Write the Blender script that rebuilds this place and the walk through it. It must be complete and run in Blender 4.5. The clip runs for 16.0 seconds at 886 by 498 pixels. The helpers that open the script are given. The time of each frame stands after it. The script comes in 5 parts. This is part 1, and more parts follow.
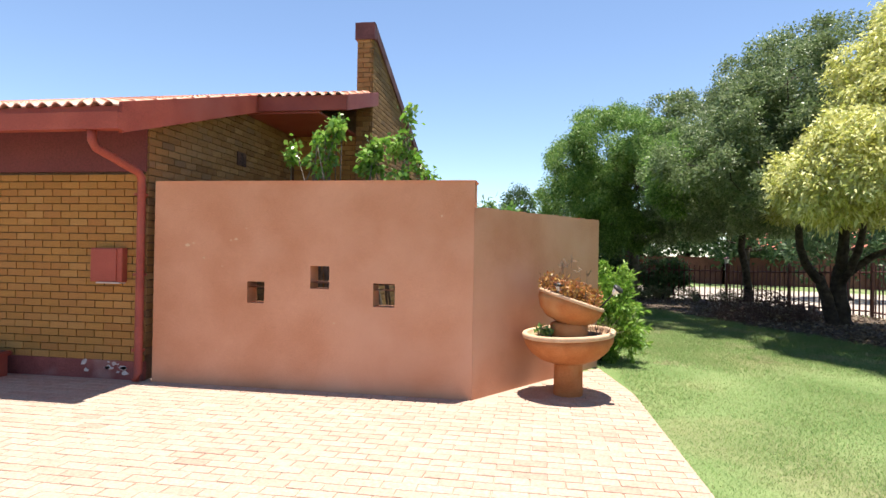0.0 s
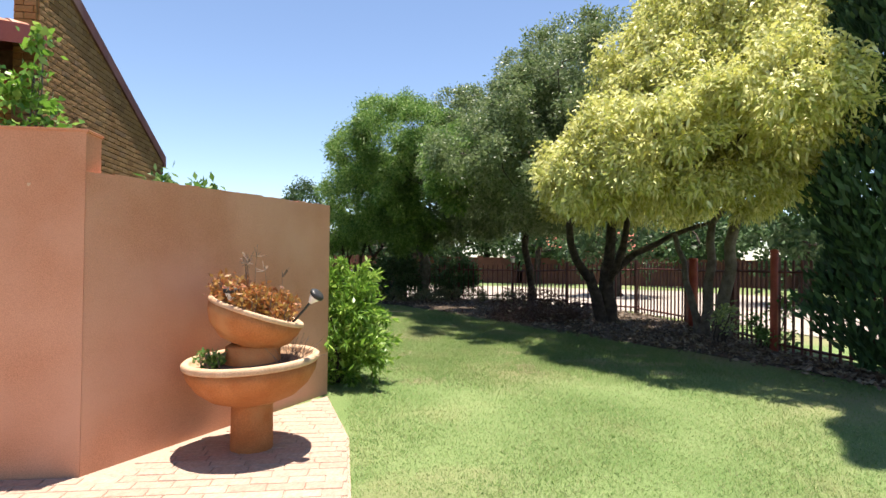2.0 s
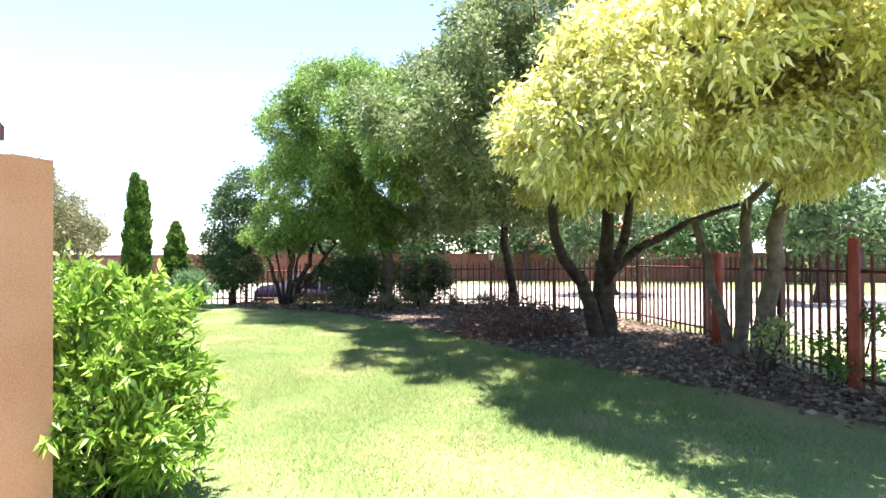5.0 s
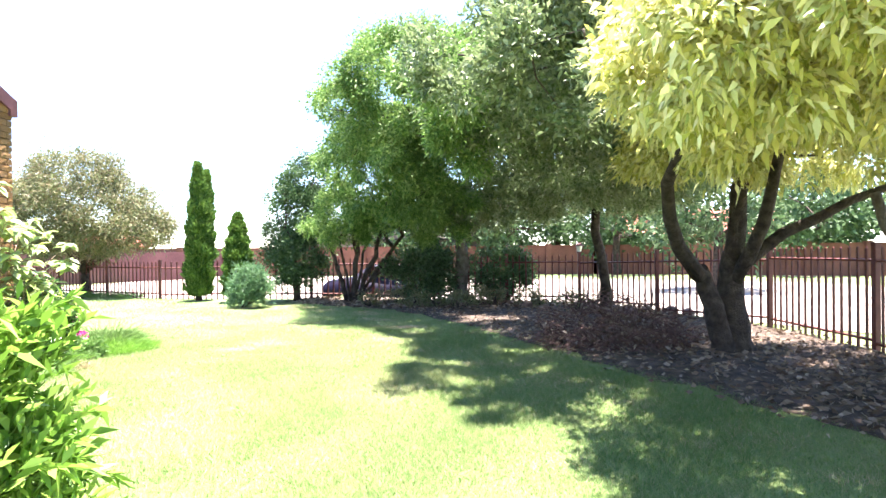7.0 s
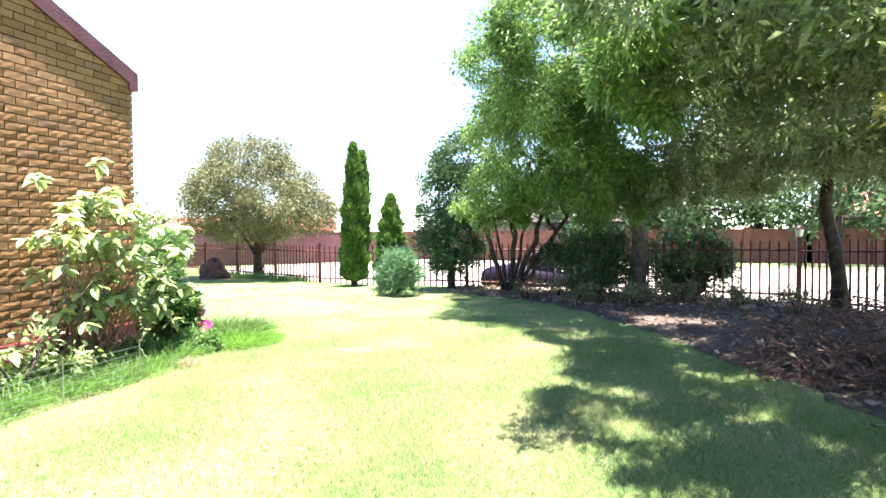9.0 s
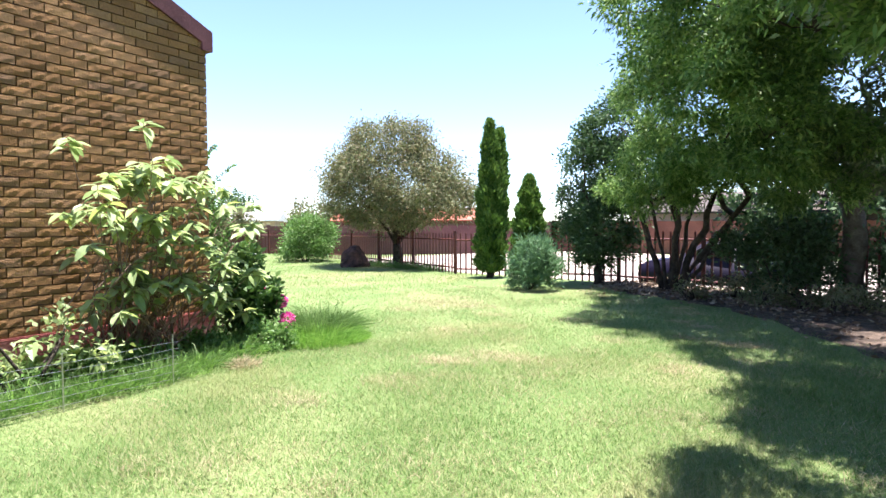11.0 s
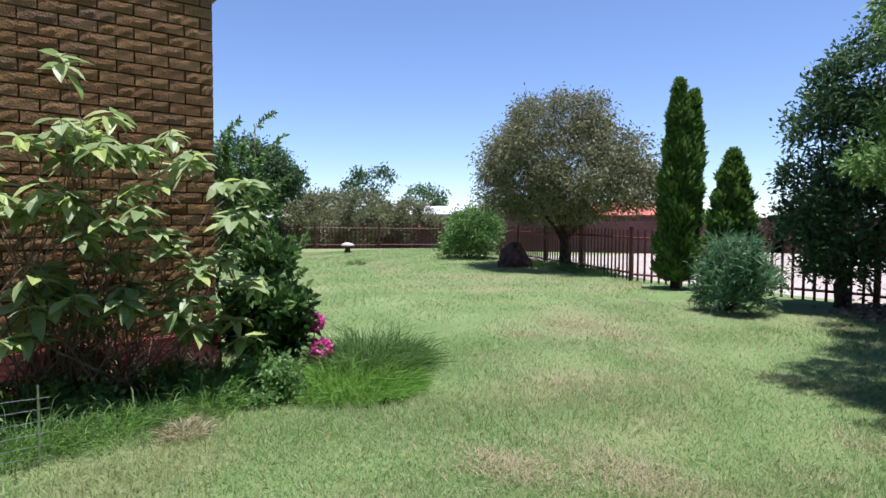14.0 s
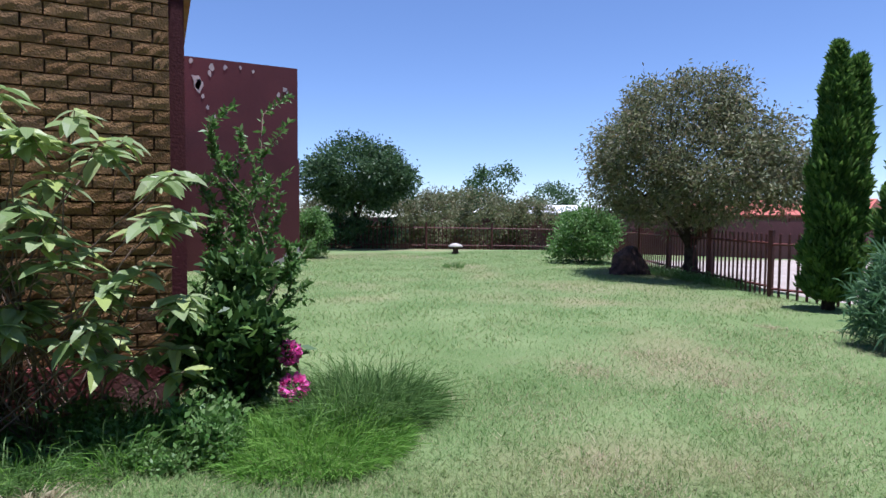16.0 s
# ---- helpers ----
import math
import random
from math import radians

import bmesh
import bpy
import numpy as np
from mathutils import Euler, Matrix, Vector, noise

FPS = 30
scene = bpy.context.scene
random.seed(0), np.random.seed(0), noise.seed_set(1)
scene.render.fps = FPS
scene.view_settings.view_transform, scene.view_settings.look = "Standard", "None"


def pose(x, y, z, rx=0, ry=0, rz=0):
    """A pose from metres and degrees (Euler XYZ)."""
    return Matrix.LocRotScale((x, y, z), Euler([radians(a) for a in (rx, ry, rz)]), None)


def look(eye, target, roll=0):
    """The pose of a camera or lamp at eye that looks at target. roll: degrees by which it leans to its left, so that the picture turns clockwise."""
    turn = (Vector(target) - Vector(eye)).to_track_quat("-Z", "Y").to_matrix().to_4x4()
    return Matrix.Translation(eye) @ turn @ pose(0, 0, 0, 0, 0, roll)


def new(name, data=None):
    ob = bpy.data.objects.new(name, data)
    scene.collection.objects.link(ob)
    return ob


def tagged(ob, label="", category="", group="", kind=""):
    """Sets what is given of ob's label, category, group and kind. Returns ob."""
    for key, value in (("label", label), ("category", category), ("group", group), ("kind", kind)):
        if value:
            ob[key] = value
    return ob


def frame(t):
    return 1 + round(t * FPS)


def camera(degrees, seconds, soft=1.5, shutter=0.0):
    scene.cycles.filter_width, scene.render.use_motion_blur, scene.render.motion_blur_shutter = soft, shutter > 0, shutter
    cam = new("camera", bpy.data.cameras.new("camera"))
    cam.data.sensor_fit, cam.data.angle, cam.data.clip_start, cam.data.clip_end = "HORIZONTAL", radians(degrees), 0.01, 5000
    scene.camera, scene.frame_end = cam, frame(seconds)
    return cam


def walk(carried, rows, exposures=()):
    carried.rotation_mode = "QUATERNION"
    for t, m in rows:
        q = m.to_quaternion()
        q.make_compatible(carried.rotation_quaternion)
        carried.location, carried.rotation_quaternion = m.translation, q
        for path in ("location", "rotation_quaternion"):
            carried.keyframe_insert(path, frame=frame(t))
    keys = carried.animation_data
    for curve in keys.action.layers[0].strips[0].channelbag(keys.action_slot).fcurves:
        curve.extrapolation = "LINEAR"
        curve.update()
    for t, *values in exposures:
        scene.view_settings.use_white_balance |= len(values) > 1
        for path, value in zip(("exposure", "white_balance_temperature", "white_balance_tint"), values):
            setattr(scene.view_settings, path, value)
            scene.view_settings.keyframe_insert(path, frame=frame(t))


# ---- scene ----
cam = camera(73.7, 16.0)

PATH = [
    (0, (-1.715, 1.098, 1.523), (-2.047, 3.07, 1.535), 1.0),
    (0.5, (-1.506, 1.592, 1.503), (-1.615, 3.589, 1.521), 0.9),
    (1, (-1.243, 2.063, 1.472), (-1.165, 4.062, 1.497), 0.8),
    (1.5, (-0.945, 2.525, 1.463), (-0.74, 4.514, 1.49), 0.7),
    (2, (-0.63, 3.004, 1.461), (-0.354, 4.984, 1.49), 0.7),
    (2.5, (-0.307, 3.474, 1.461), (0.001, 5.45, 1.491), 0.7),
    (3, (-0.01, 3.955, 1.482), (0.303, 5.93, 1.514), 0.6),
    (5.5, (0.705, 6.501, 1.497), (0.989, 8.48, 1.511), -0.7),
    (6, (0.814, 6.966, 1.476), (1.044, 8.953, 1.491), -0.5),
    (6.5, (0.915, 7.435, 1.467), (1.07, 9.429, 1.475), -0.5),
    (7, (0.971, 7.904, 1.461), (0.991, 9.904, 1.455), -0.5),
    (7.5, (1.029, 8.396, 1.442), (0.926, 10.393, 1.416), -0.4),
    (8, (1.052, 8.863, 1.468), (0.794, 10.846, 1.425), -0.4),
    (8.5, (1.098, 9.352, 1.468), (0.699, 11.311, 1.417), -0.4),
    (9, (1.106, 9.794, 1.461), (0.547, 11.714, 1.404), -0.4),
    (11.5, (1.039, 12.101, 1.294), (-0.13, 13.721, 1.208), -0.2),
    (12, (0.887, 12.561, 1.291), (-0.382, 14.104, 1.2), -0.2),
    (12.5, (0.708, 12.982, 1.294), (-0.645, 14.452, 1.201), -0.0),
    (13, (0.532, 13.435, 1.283), (-0.892, 14.836, 1.188), 0.1),
    (13.5, (0.337, 13.866, 1.284), (-1.156, 15.194, 1.188), 0.2),
    (14, (0.201, 14.305, 1.273), (-1.36, 15.551, 1.176), 0.3),
    (14.5, (0.079, 14.71, 1.272), (-1.55, 15.866, 1.173), 0.4),
    (15, (-0.06, 15.107, 1.283), (-1.744, 16.181, 1.183), 0.5),
    (15.5, (-0.187, 15.457, 1.291), (-1.932, 16.429, 1.191), 0.3),
    (16, (-0.387, 15.774, 1.31), (-2.188, 16.638, 1.207), 0.5),
]
walk(cam, [(t, look(eye, aim, roll)) for t, eye, aim, roll in PATH],
     [(0.0, 1.2, 6900, 11), (1.5, 1.1, 7000, 12), (3.0, 1.66, 7250, 16), (5.5, 2.62, 6750, 18), (7.5, 3.0, 6600, 19), (9.0, 2.88, 6550, 19), (11.5, 1.7, 6350, 18), (12.5, 1.3, 6200, 17), (13.5, 0.94, 6050, 19), (14.5, 0.65, 5750, 21), (16.0, 0.6, 5550, 22)])

# ---- world and sun ----
SUN = Vector((0.065, 0.09, 1.0)).normalized()
world = bpy.data.worlds.new("world")
scene.world = world
world.use_nodes = True
wn = world.node_tree.nodes
sky = wn.new("ShaderNodeTexSky")
sky.sky_type = "NISHITA"
sky.sun_disc = False
sky.sun_elevation = math.asin(SUN.z)
sky.sun_rotation = math.atan2(SUN.x, SUN.y)
sky.altitude = 1600
sky.air_density, sky.dust_density, sky.ozone_density = 1.0, 0.1, 3.0
wn["Background"].inputs["Strength"].default_value = 0.1
world.node_tree.links.new(sky.outputs[0], wn["Background"].inputs["Color"])
lamp = bpy.data.lights.new("sun", "SUN")
lamp.energy, lamp.angle, lamp.color = 5.0, radians(0.55), (1.0, 0.96, 0.9)
sun = new("sun", lamp)
sun.matrix_basis = look(SUN * 40, (0, 0, 0))


# ---- materials ----
def mat(name, c1, c2, scale=6.0, rough=0.8, bump=0.3, fine=80.0, metal=0.0, c3=None, spec=0.3, dist=0.01):
    """Two-scale noise colour with a fine relief."""
    m = bpy.data.materials.new(name)
    m.use_nodes = True
    n, ln = m.node_tree.nodes, m.node_tree.links
    b = n["Principled BSDF"]
    co = n.new("ShaderNodeTexCoord")
    big = n.new("ShaderNodeTexNoise")
    big.inputs["Scale"].default_value, big.inputs["Detail"].default_value = scale, 5
    sm = n.new("ShaderNodeTexNoise")
    sm.inputs["Scale"].default_value, sm.inputs["Detail"].default_value = fine, 4
    ln.new(co.outputs["Object"], big.inputs["Vector"])
    ln.new(co.outputs["Object"], sm.inputs["Vector"])
    r = n.new("ShaderNodeValToRGB")
    r.color_ramp.elements[0].position, r.color_ramp.elements[1].position = 0.35, 0.68
    r.color_ramp.elements[0].color, r.color_ramp.elements[1].color = (*c1, 1), (*c2, 1)
    ln.new(big.outputs["Fac"], r.inputs["Fac"])
    mx = n.new("ShaderNodeMix")
    mx.data_type, mx.blend_type = "RGBA", "OVERLAY"
    mx.inputs["Factor"].default_value = 0.45
    ln.new(r.outputs["Color"], mx.inputs["A"])
    ln.new(sm.outputs["Fac"], mx.inputs["B"])
    ln.new(mx.outputs["Result"], b.inputs["Base Color"])
    b.inputs["Roughness"].default_value, b.inputs["Metallic"].default_value = rough, metal
    b.inputs["Specular IOR Level"].default_value = spec
    bp = n.new("ShaderNodeBump")
    bp.inputs["Strength"].default_value, bp.inputs["Distance"].default_value = bump, dist
    ln.new(sm.outputs["Fac"], bp.inputs["Height"])
    ln.new(bp.outputs["Normal"], b.inputs["Normal"])
    if c3:
        st = n.new("ShaderNodeTexNoise")
        st.inputs["Scale"].default_value, st.inputs["Detail"].default_value = scale * 0.31, 6
        ln.new(co.outputs["Object"], st.inputs["Vector"])
        rr = n.new("ShaderNodeValToRGB")
        rr.color_ramp.elements[0].position, rr.color_ramp.elements[1].position = 0.52, 0.66
        ln.new(st.outputs["Fac"], rr.inputs["Fac"])
        m3 = n.new("ShaderNodeMix")
        m3.data_type = "RGBA"
        m3.inputs["B"].default_value = (*c3, 1)
        ln.new(rr.outputs["Color"], m3.inputs["Factor"])
        ln.new(mx.outputs["Result"], m3.inputs["A"])
        ln.new(m3.outputs["Result"], b.inputs["Base Color"])
    return m


def piece_mat(name, colours, rough=0.85, bump=0.6, fine=60.0, dist=0.012):
    """For bricks and pavers: the tone goes by the piece."""
    m = mat(name, colours[0], colours[1], 9.0, rough, bump, fine, dist=dist)
    n, ln = m.node_tree.nodes, m.node_tree.links
    b = n["Principled BSDF"]
    oi, ge = n.new("ShaderNodeObjectInfo"), n.new("ShaderNodeNewGeometry")
    ad = n.new("ShaderNodeMath")
    ad.operation = "ADD"
    ln.new(oi.outputs["Random"], ad.inputs[0])
    ln.new(ge.outputs["Random Per Island"], ad.inputs[1])
    fr = n.new("ShaderNodeMath")
    fr.operation = "FRACT"
    ln.new(ad.outputs[0], fr.inputs[0])
    r = n.new("ShaderNodeValToRGB")
    els = r.color_ramp.elements
    els[0].color, els[1].color = (*colours[0], 1), (*colours[-1], 1)
    for i, c in enumerate(colours[1:-1]):
        e = els.new((i + 1) / (len(colours) - 1))
        e.color = (*c, 1)
    ln.new(fr.outputs[0], r.inputs["Fac"])
    mx = next(x for x in n if x.bl_idname == "ShaderNodeMix")
    ln.new(r.outputs["Color"], mx.inputs["A"])
    return m


def leaf_mat(name, colours, rough=0.45, through_light=0.35, spec=0.4):
    m = bpy.data.materials.new(name)
    m.use_nodes = True
    n, ln = m.node_tree.nodes, m.node_tree.links
    b = n["Principled BSDF"]
    ge, oi = n.new("ShaderNodeNewGeometry"), n.new("ShaderNodeObjectInfo")
    ad = n.new("ShaderNodeMath")
    ad.operation = "ADD"
    ln.new(oi.outputs["Random"], ad.inputs[0])
    ln.new(ge.outputs["Random Per Island"], ad.inputs[1])
    fr = n.new("ShaderNodeMath")
    fr.operation = "FRACT"
    ln.new(ad.outputs[0], fr.inputs[0])
    r = n.new("ShaderNodeValToRGB")
    els = r.color_ramp.elements
    els[0].color, els[1].color = (*colours[0], 1), (*colours[-1], 1)
    for i, c in enumerate(colours[1:-1]):
        e = els.new((i + 1) / (len(colours) - 1))
        e.color = (*c, 1)
    ln.new(fr.outputs[0], r.inputs["Fac"])
    ln.new(r.outputs["Color"], b.inputs["Base Color"])
    b.inputs["Roughness"].default_value, b.inputs["Specular IOR Level"].default_value = rough, spec
    tr = n.new("ShaderNodeBsdfTranslucent")
    ln.new(r.outputs["Color"], tr.inputs["Color"])
    ms = n.new("ShaderNodeMixShader")
    ms.inputs[0].default_value = through_light
    ln.new(b.outputs[0], ms.inputs[1])
    ln.new(tr.outputs[0], ms.inputs[2])
    ln.new(ms.outputs[0], n["Material Output"].inputs["Surface"])
    return m


def patchy(m, dry, scale=0.55, lo=0.53, hi=0.76, amount=0.55):
    """Mixes a drier tone into a grass material in large uneven patches over the lawn."""
    n, ln = m.node_tree.nodes, m.node_tree.links
    b = n["Principled BSDF"]
    src = b.inputs["Base Color"].links[0].from_socket
    co = n.new("ShaderNodeTexCoord")
    tex = n.new("ShaderNodeTexNoise")
    tex.inputs["Scale"].default_value, tex.inputs["Detail"].default_value, tex.inputs["Roughness"].default_value = scale, 7, 0.62
    tex.inputs["Distortion"].default_value = 0.4
    ln.new(co.outputs["Object"], tex.inputs["Vector"])
    r = n.new("ShaderNodeMapRange")
    r.inputs["From Min"].default_value, r.inputs["From Max"].default_value = lo, hi
    r.inputs["To Max"].default_value = amount
    ln.new(tex.outputs["Fac"], r.inputs["Value"])
    mx = n.new("ShaderNodeMix")
    mx.data_type = "RGBA"
    mx.inputs["B"].default_value = (*dry, 1)
    ln.new(r.outputs["Result"], mx.inputs["Factor"])
    ln.new(src, mx.inputs["A"])
    ln.new(mx.outputs["Result"], b.inputs["Base Color"])
    for t in [x for x in n if x.bl_idname == "ShaderNodeBsdfTranslucent"]:
        ln.new(mx.outputs["Result"], t.inputs["Color"])
    return m


M_LAWN = patchy(mat("lawn_soil", (0.115, 0.18, 0.056), (0.18, 0.24, 0.092), 0.9, 0.95, 0.8, 60, c3=(0.23, 0.215, 0.11), dist=0.02), (0.3, 0.255, 0.14))
M_GRASS = patchy(leaf_mat("grass", [(0.095, 0.185, 0.042), (0.165, 0.275, 0.085), (0.24, 0.32, 0.115), (0.35, 0.35, 0.185)], 0.6, 0.42, 0.15), (0.36, 0.32, 0.17))
M_SOIL = mat("leaf_litter_soil", (0.048, 0.036, 0.027), (0.13, 0.095, 0.072), 5, 0.95, 1.0, 45, dist=0.03)
M_LITTER = leaf_mat("dry_leaves", [(0.09, 0.055, 0.035), (0.2, 0.14, 0.095), (0.33, 0.27, 0.2)], 0.7, 0.1)
M_ROAD = mat("road_paving", (0.3, 0.25, 0.21), (0.4, 0.34, 0.29), 0.8, 0.9, 0.4, 30)
M_RENDER = mat("terracotta_plaster", (0.47, 0.215, 0.12), (0.57, 0.295, 0.185), 1.4, 0.85, 0.25, 140, c3=(0.57, 0.32, 0.215), dist=0.006)
M_BRICK = piece_mat("rockface_brick", [(0.2, 0.1, 0.037), (0.29, 0.155, 0.06), (0.245, 0.13, 0.053), (0.34, 0.19, 0.08), (0.2, 0.115, 0.06)], 0.88, 0.9, 70, 0.014)
M_BRICK2 = piece_mat("smooth_brick", [(0.29, 0.14, 0.036), (0.35, 0.175, 0.047), (0.31, 0.14, 0.04), (0.37, 0.195, 0.06)], 0.85, 0.5, 70, 0.01)
# Darker than brick-toned mortar: the shade of recessed joints is in this colour.
M_MORTAR = mat("mortar", (0.1, 0.06, 0.04), (0.16, 0.1, 0.07), 12, 0.95, 0.5, 120)
M_PAVER = piece_mat("stamped_paver", [(0.375, 0.265, 0.205), (0.4, 0.29, 0.225), (0.385, 0.25, 0.19), (0.405, 0.305, 0.235), (0.36, 0.225, 0.17)], 0.8, 0.4, 40, 0.01)
M_GROUT = mat("paver_joint", (0.37, 0.27, 0.21), (0.4, 0.295, 0.23), 8, 0.95, 0.4, 90)
M_RED = mat("red_oxide_paint", (0.26, 0.05, 0.035), (0.34, 0.075, 0.05), 2.5, 0.55, 0.12, 90, c3=(0.31, 0.08, 0.06))
M_MAROON = mat("maroon_wall_paint", (0.115, 0.033, 0.036), (0.15, 0.042, 0.044), 0.8, 0.75, 0.25, 60, c3=(0.16, 0.05, 0.05))
M_COPING = mat("weathered_coping_paint", (0.1, 0.04, 0.045), (0.16, 0.065, 0.07), 3, 0.8, 0.5, 50, c3=(0.2, 0.11, 0.11))
M_PLINTH = mat("maroon_plinth", (0.17, 0.045, 0.04), (0.25, 0.075, 0.065), 4, 0.8, 0.6, 50, c3=(0.3, 0.17, 0.15))
M_PEEL = mat("bare_plaster", (0.45, 0.38, 0.36), (0.55, 0.48, 0.45), 6, 0.9, 0.5, 60)
M_TILE = mat("clay_roof_tile", (0.45, 0.17, 0.1), (0.58, 0.26, 0.17), 4, 0.75, 0.4, 60, c3=(0.6, 0.4, 0.33))
M_POT = mat("terracotta_pot", (0.39, 0.135, 0.042), (0.46, 0.18, 0.065), 6, 0.8, 0.6, 110, c3=(0.48, 0.25, 0.11))
M_POTRIM = mat("bleached_pot_rim", (0.52, 0.33, 0.2), (0.6, 0.42, 0.28), 9, 0.8, 0.5, 110)
M_EARTH = mat("potting_earth", (0.09, 0.06, 0.045), (0.2, 0.15, 0.11), 14, 0.95, 1.0, 60)
M_FENCE = mat("fence_paint", (0.09, 0.025, 0.022), (0.13, 0.04, 0.034), 4, 0.5, 0.2, 70)
M_POST = mat("red_post_paint", (0.3, 0.06, 0.04), (0.4, 0.1, 0.06), 4, 0.6, 0.3, 60)
M_BARK = mat("dark_bark", (0.035, 0.026, 0.02), (0.09, 0.07, 0.055), 9, 0.95, 1.0, 40, dist=0.03)
M_BARKG = mat("grey_bark", (0.11, 0.09, 0.07), (0.2, 0.17, 0.14), 9, 0.95, 0.8, 40, dist=0.02)
M_TWIG = mat("dry_twigs", (0.16, 0.11, 0.08), (0.28, 0.2, 0.15), 9, 0.9, 0.4, 60)
M_ROCK = mat("brown_stone", (0.15, 0.1, 0.08), (0.26, 0.19, 0.15), 7, 0.9, 0.8, 40)
M_BRUSH = mat("dead_branches", (0.075, 0.042, 0.034), (0.17, 0.1, 0.08), 9, 0.9, 0.4, 60)
L_STRAW = leaf_mat("straw", [(0.33, 0.29, 0.16), (0.44, 0.39, 0.24), (0.38, 0.31, 0.18)], 0.7, 0.3)
M_STUMP = mat("charred_stump", (0.05, 0.03, 0.028), (0.14, 0.075, 0.06), 6, 0.9, 1.0, 30, dist=0.04)
M_BWALL = mat("boundary_brick", (0.14, 0.058, 0.042), (0.2, 0.085, 0.06), 1.2, 0.9, 0.5, 30)
M_DARKWALL = mat("boundary_precast", (0.13, 0.06, 0.06), (0.19, 0.09, 0.085), 0.9, 0.9, 0.5, 30)
M_WHITE = mat("white_sheet_roof", (0.62, 0.62, 0.62), (0.72, 0.71, 0.7), 2, 0.5, 0.1, 40)
M_HOUSE = mat("far_house_plaster", (0.38, 0.27, 0.22), (0.45, 0.33, 0.27), 0.8, 0.9, 0.2, 30)
M_ROOFR = mat("far_red_roof", (0.4, 0.1, 0.07), (0.5, 0.15, 0.1), 2, 0.7, 0.4, 20)
M_ROOFG = mat("far_grey_roof", (0.06, 0.048, 0.042), (0.09, 0.072, 0.06), 2, 0.7, 0.4, 20)
# Navy taken darker than the paint: tree shade over the car is put in.
M_CAR = mat("dark_blue_car_paint", (0.008, 0.006, 0.02), (0.011, 0.008, 0.026), 3, 0.5, 0.0, 40, 0.0, spec=0.18)
M_GLASSD = mat("dark_car_glass", (0.01, 0.01, 0.012), (0.015, 0.015, 0.018), 3, 0.05, 0.0, 40, spec=0.8)
M_TYRE = mat("tyre_rubber", (0.015, 0.015, 0.015), (0.03, 0.03, 0.03), 9, 0.9, 0.3, 60)
M_STEEL = mat("galvanised_steel", (0.4, 0.4, 0.4), (0.55, 0.55, 0.55), 9, 0.35, 0.1, 60, 0.9)
M_BLACK = mat("black_plastic", (0.02, 0.02, 0.02), (0.04, 0.04, 0.04), 9, 0.4, 0.1, 60)
M_LENS = mat("frosted_plastic", (0.7, 0.7, 0.66), (0.78, 0.78, 0.74), 9, 0.3, 0.05, 60)
M_STONE = mat("pale_stone", (0.42, 0.38, 0.33), (0.55, 0.5, 0.44), 7, 0.9, 0.7, 40)
L_TURF = leaf_mat("turf_tufts", [(0.08, 0.165, 0.04), (0.125, 0.225, 0.06), (0.17, 0.27, 0.085)], 0.6, 0.4, 0.15)
L_YELLOW = leaf_mat("yellow_leaves", [(0.45, 0.47, 0.1), (0.64, 0.63, 0.2), (0.8, 0.79, 0.42), (0.3, 0.36, 0.065)], 0.48, 0.32, 0.35)
L_OLIVE = leaf_mat("grey_green_leaves", [(0.085, 0.14, 0.048), (0.135, 0.2, 0.075), (0.27, 0.33, 0.17), (0.17, 0.235, 0.105)], 0.42, 0.34, 0.45)
L_FEATHER = leaf_mat("feathery_leaves", [(0.075, 0.16, 0.035), (0.14, 0.26, 0.062), (0.3, 0.43, 0.125)], 0.5, 0.34, 0.3)
L_LAUREL = leaf_mat("dark_leaves", [(0.035, 0.075, 0.03), (0.065, 0.125, 0.045), (0.11, 0.175, 0.08)], 0.5, 0.3, 0.25)
L_CYPRESS = leaf_mat("cypress_leaves", [(0.05, 0.12, 0.02), (0.1, 0.2, 0.035), (0.17, 0.27, 0.06)], 0.6, 0.3)
L_DARKCYP = leaf_mat("dark_cypress_leaves", [(0.016, 0.045, 0.018), (0.035, 0.085, 0.03), (0.06, 0.12, 0.045)], 0.6, 0.15)
L_TEAL = leaf_mat("blue_green_leaves", [(0.09, 0.19, 0.085), (0.15, 0.27, 0.13), (0.08, 0.17, 0.075)], 0.5, 0.35)
L_DRYOLIVE = leaf_mat("dusty_leaves", [(0.085, 0.11, 0.04), (0.16, 0.185, 0.08), (0.23, 0.235, 0.12), (0.2, 0.155, 0.085)], 0.6, 0.3)
L_BRIGHT = leaf_mat("bright_shrub_leaves", [(0.09, 0.2, 0.025), (0.2, 0.37, 0.05), (0.38, 0.52, 0.12)], 0.4, 0.38, 0.4)
L_PALE = leaf_mat("pale_large_leaves", [(0.2, 0.3, 0.1), (0.3, 0.4, 0.17), (0.42, 0.5, 0.26), (0.46, 0.56, 0.14)], 0.42, 0.48)
L_FIG = leaf_mat("vine_leaves", [(0.1, 0.23, 0.03), (0.18, 0.36, 0.05), (0.3, 0.44, 0.1)], 0.3, 0.4, 0.6)
L_GLOSS = leaf_mat("glossy_leaves", [(0.03, 0.075, 0.018), (0.055, 0.125, 0.03), (0.12, 0.21, 0.045)], 0.48, 0.25, 0.35)
L_HERB = leaf_mat("herb_leaves", [(0.07, 0.17, 0.03), (0.13, 0.26, 0.06), (0.22, 0.33, 0.12)], 0.5, 0.4)
L_PINK = leaf_mat("pink_petals", [(0.7, 0.06, 0.32), (0.8, 0.14, 0.45), (0.85, 0.28, 0.55)], 0.5, 0.35)
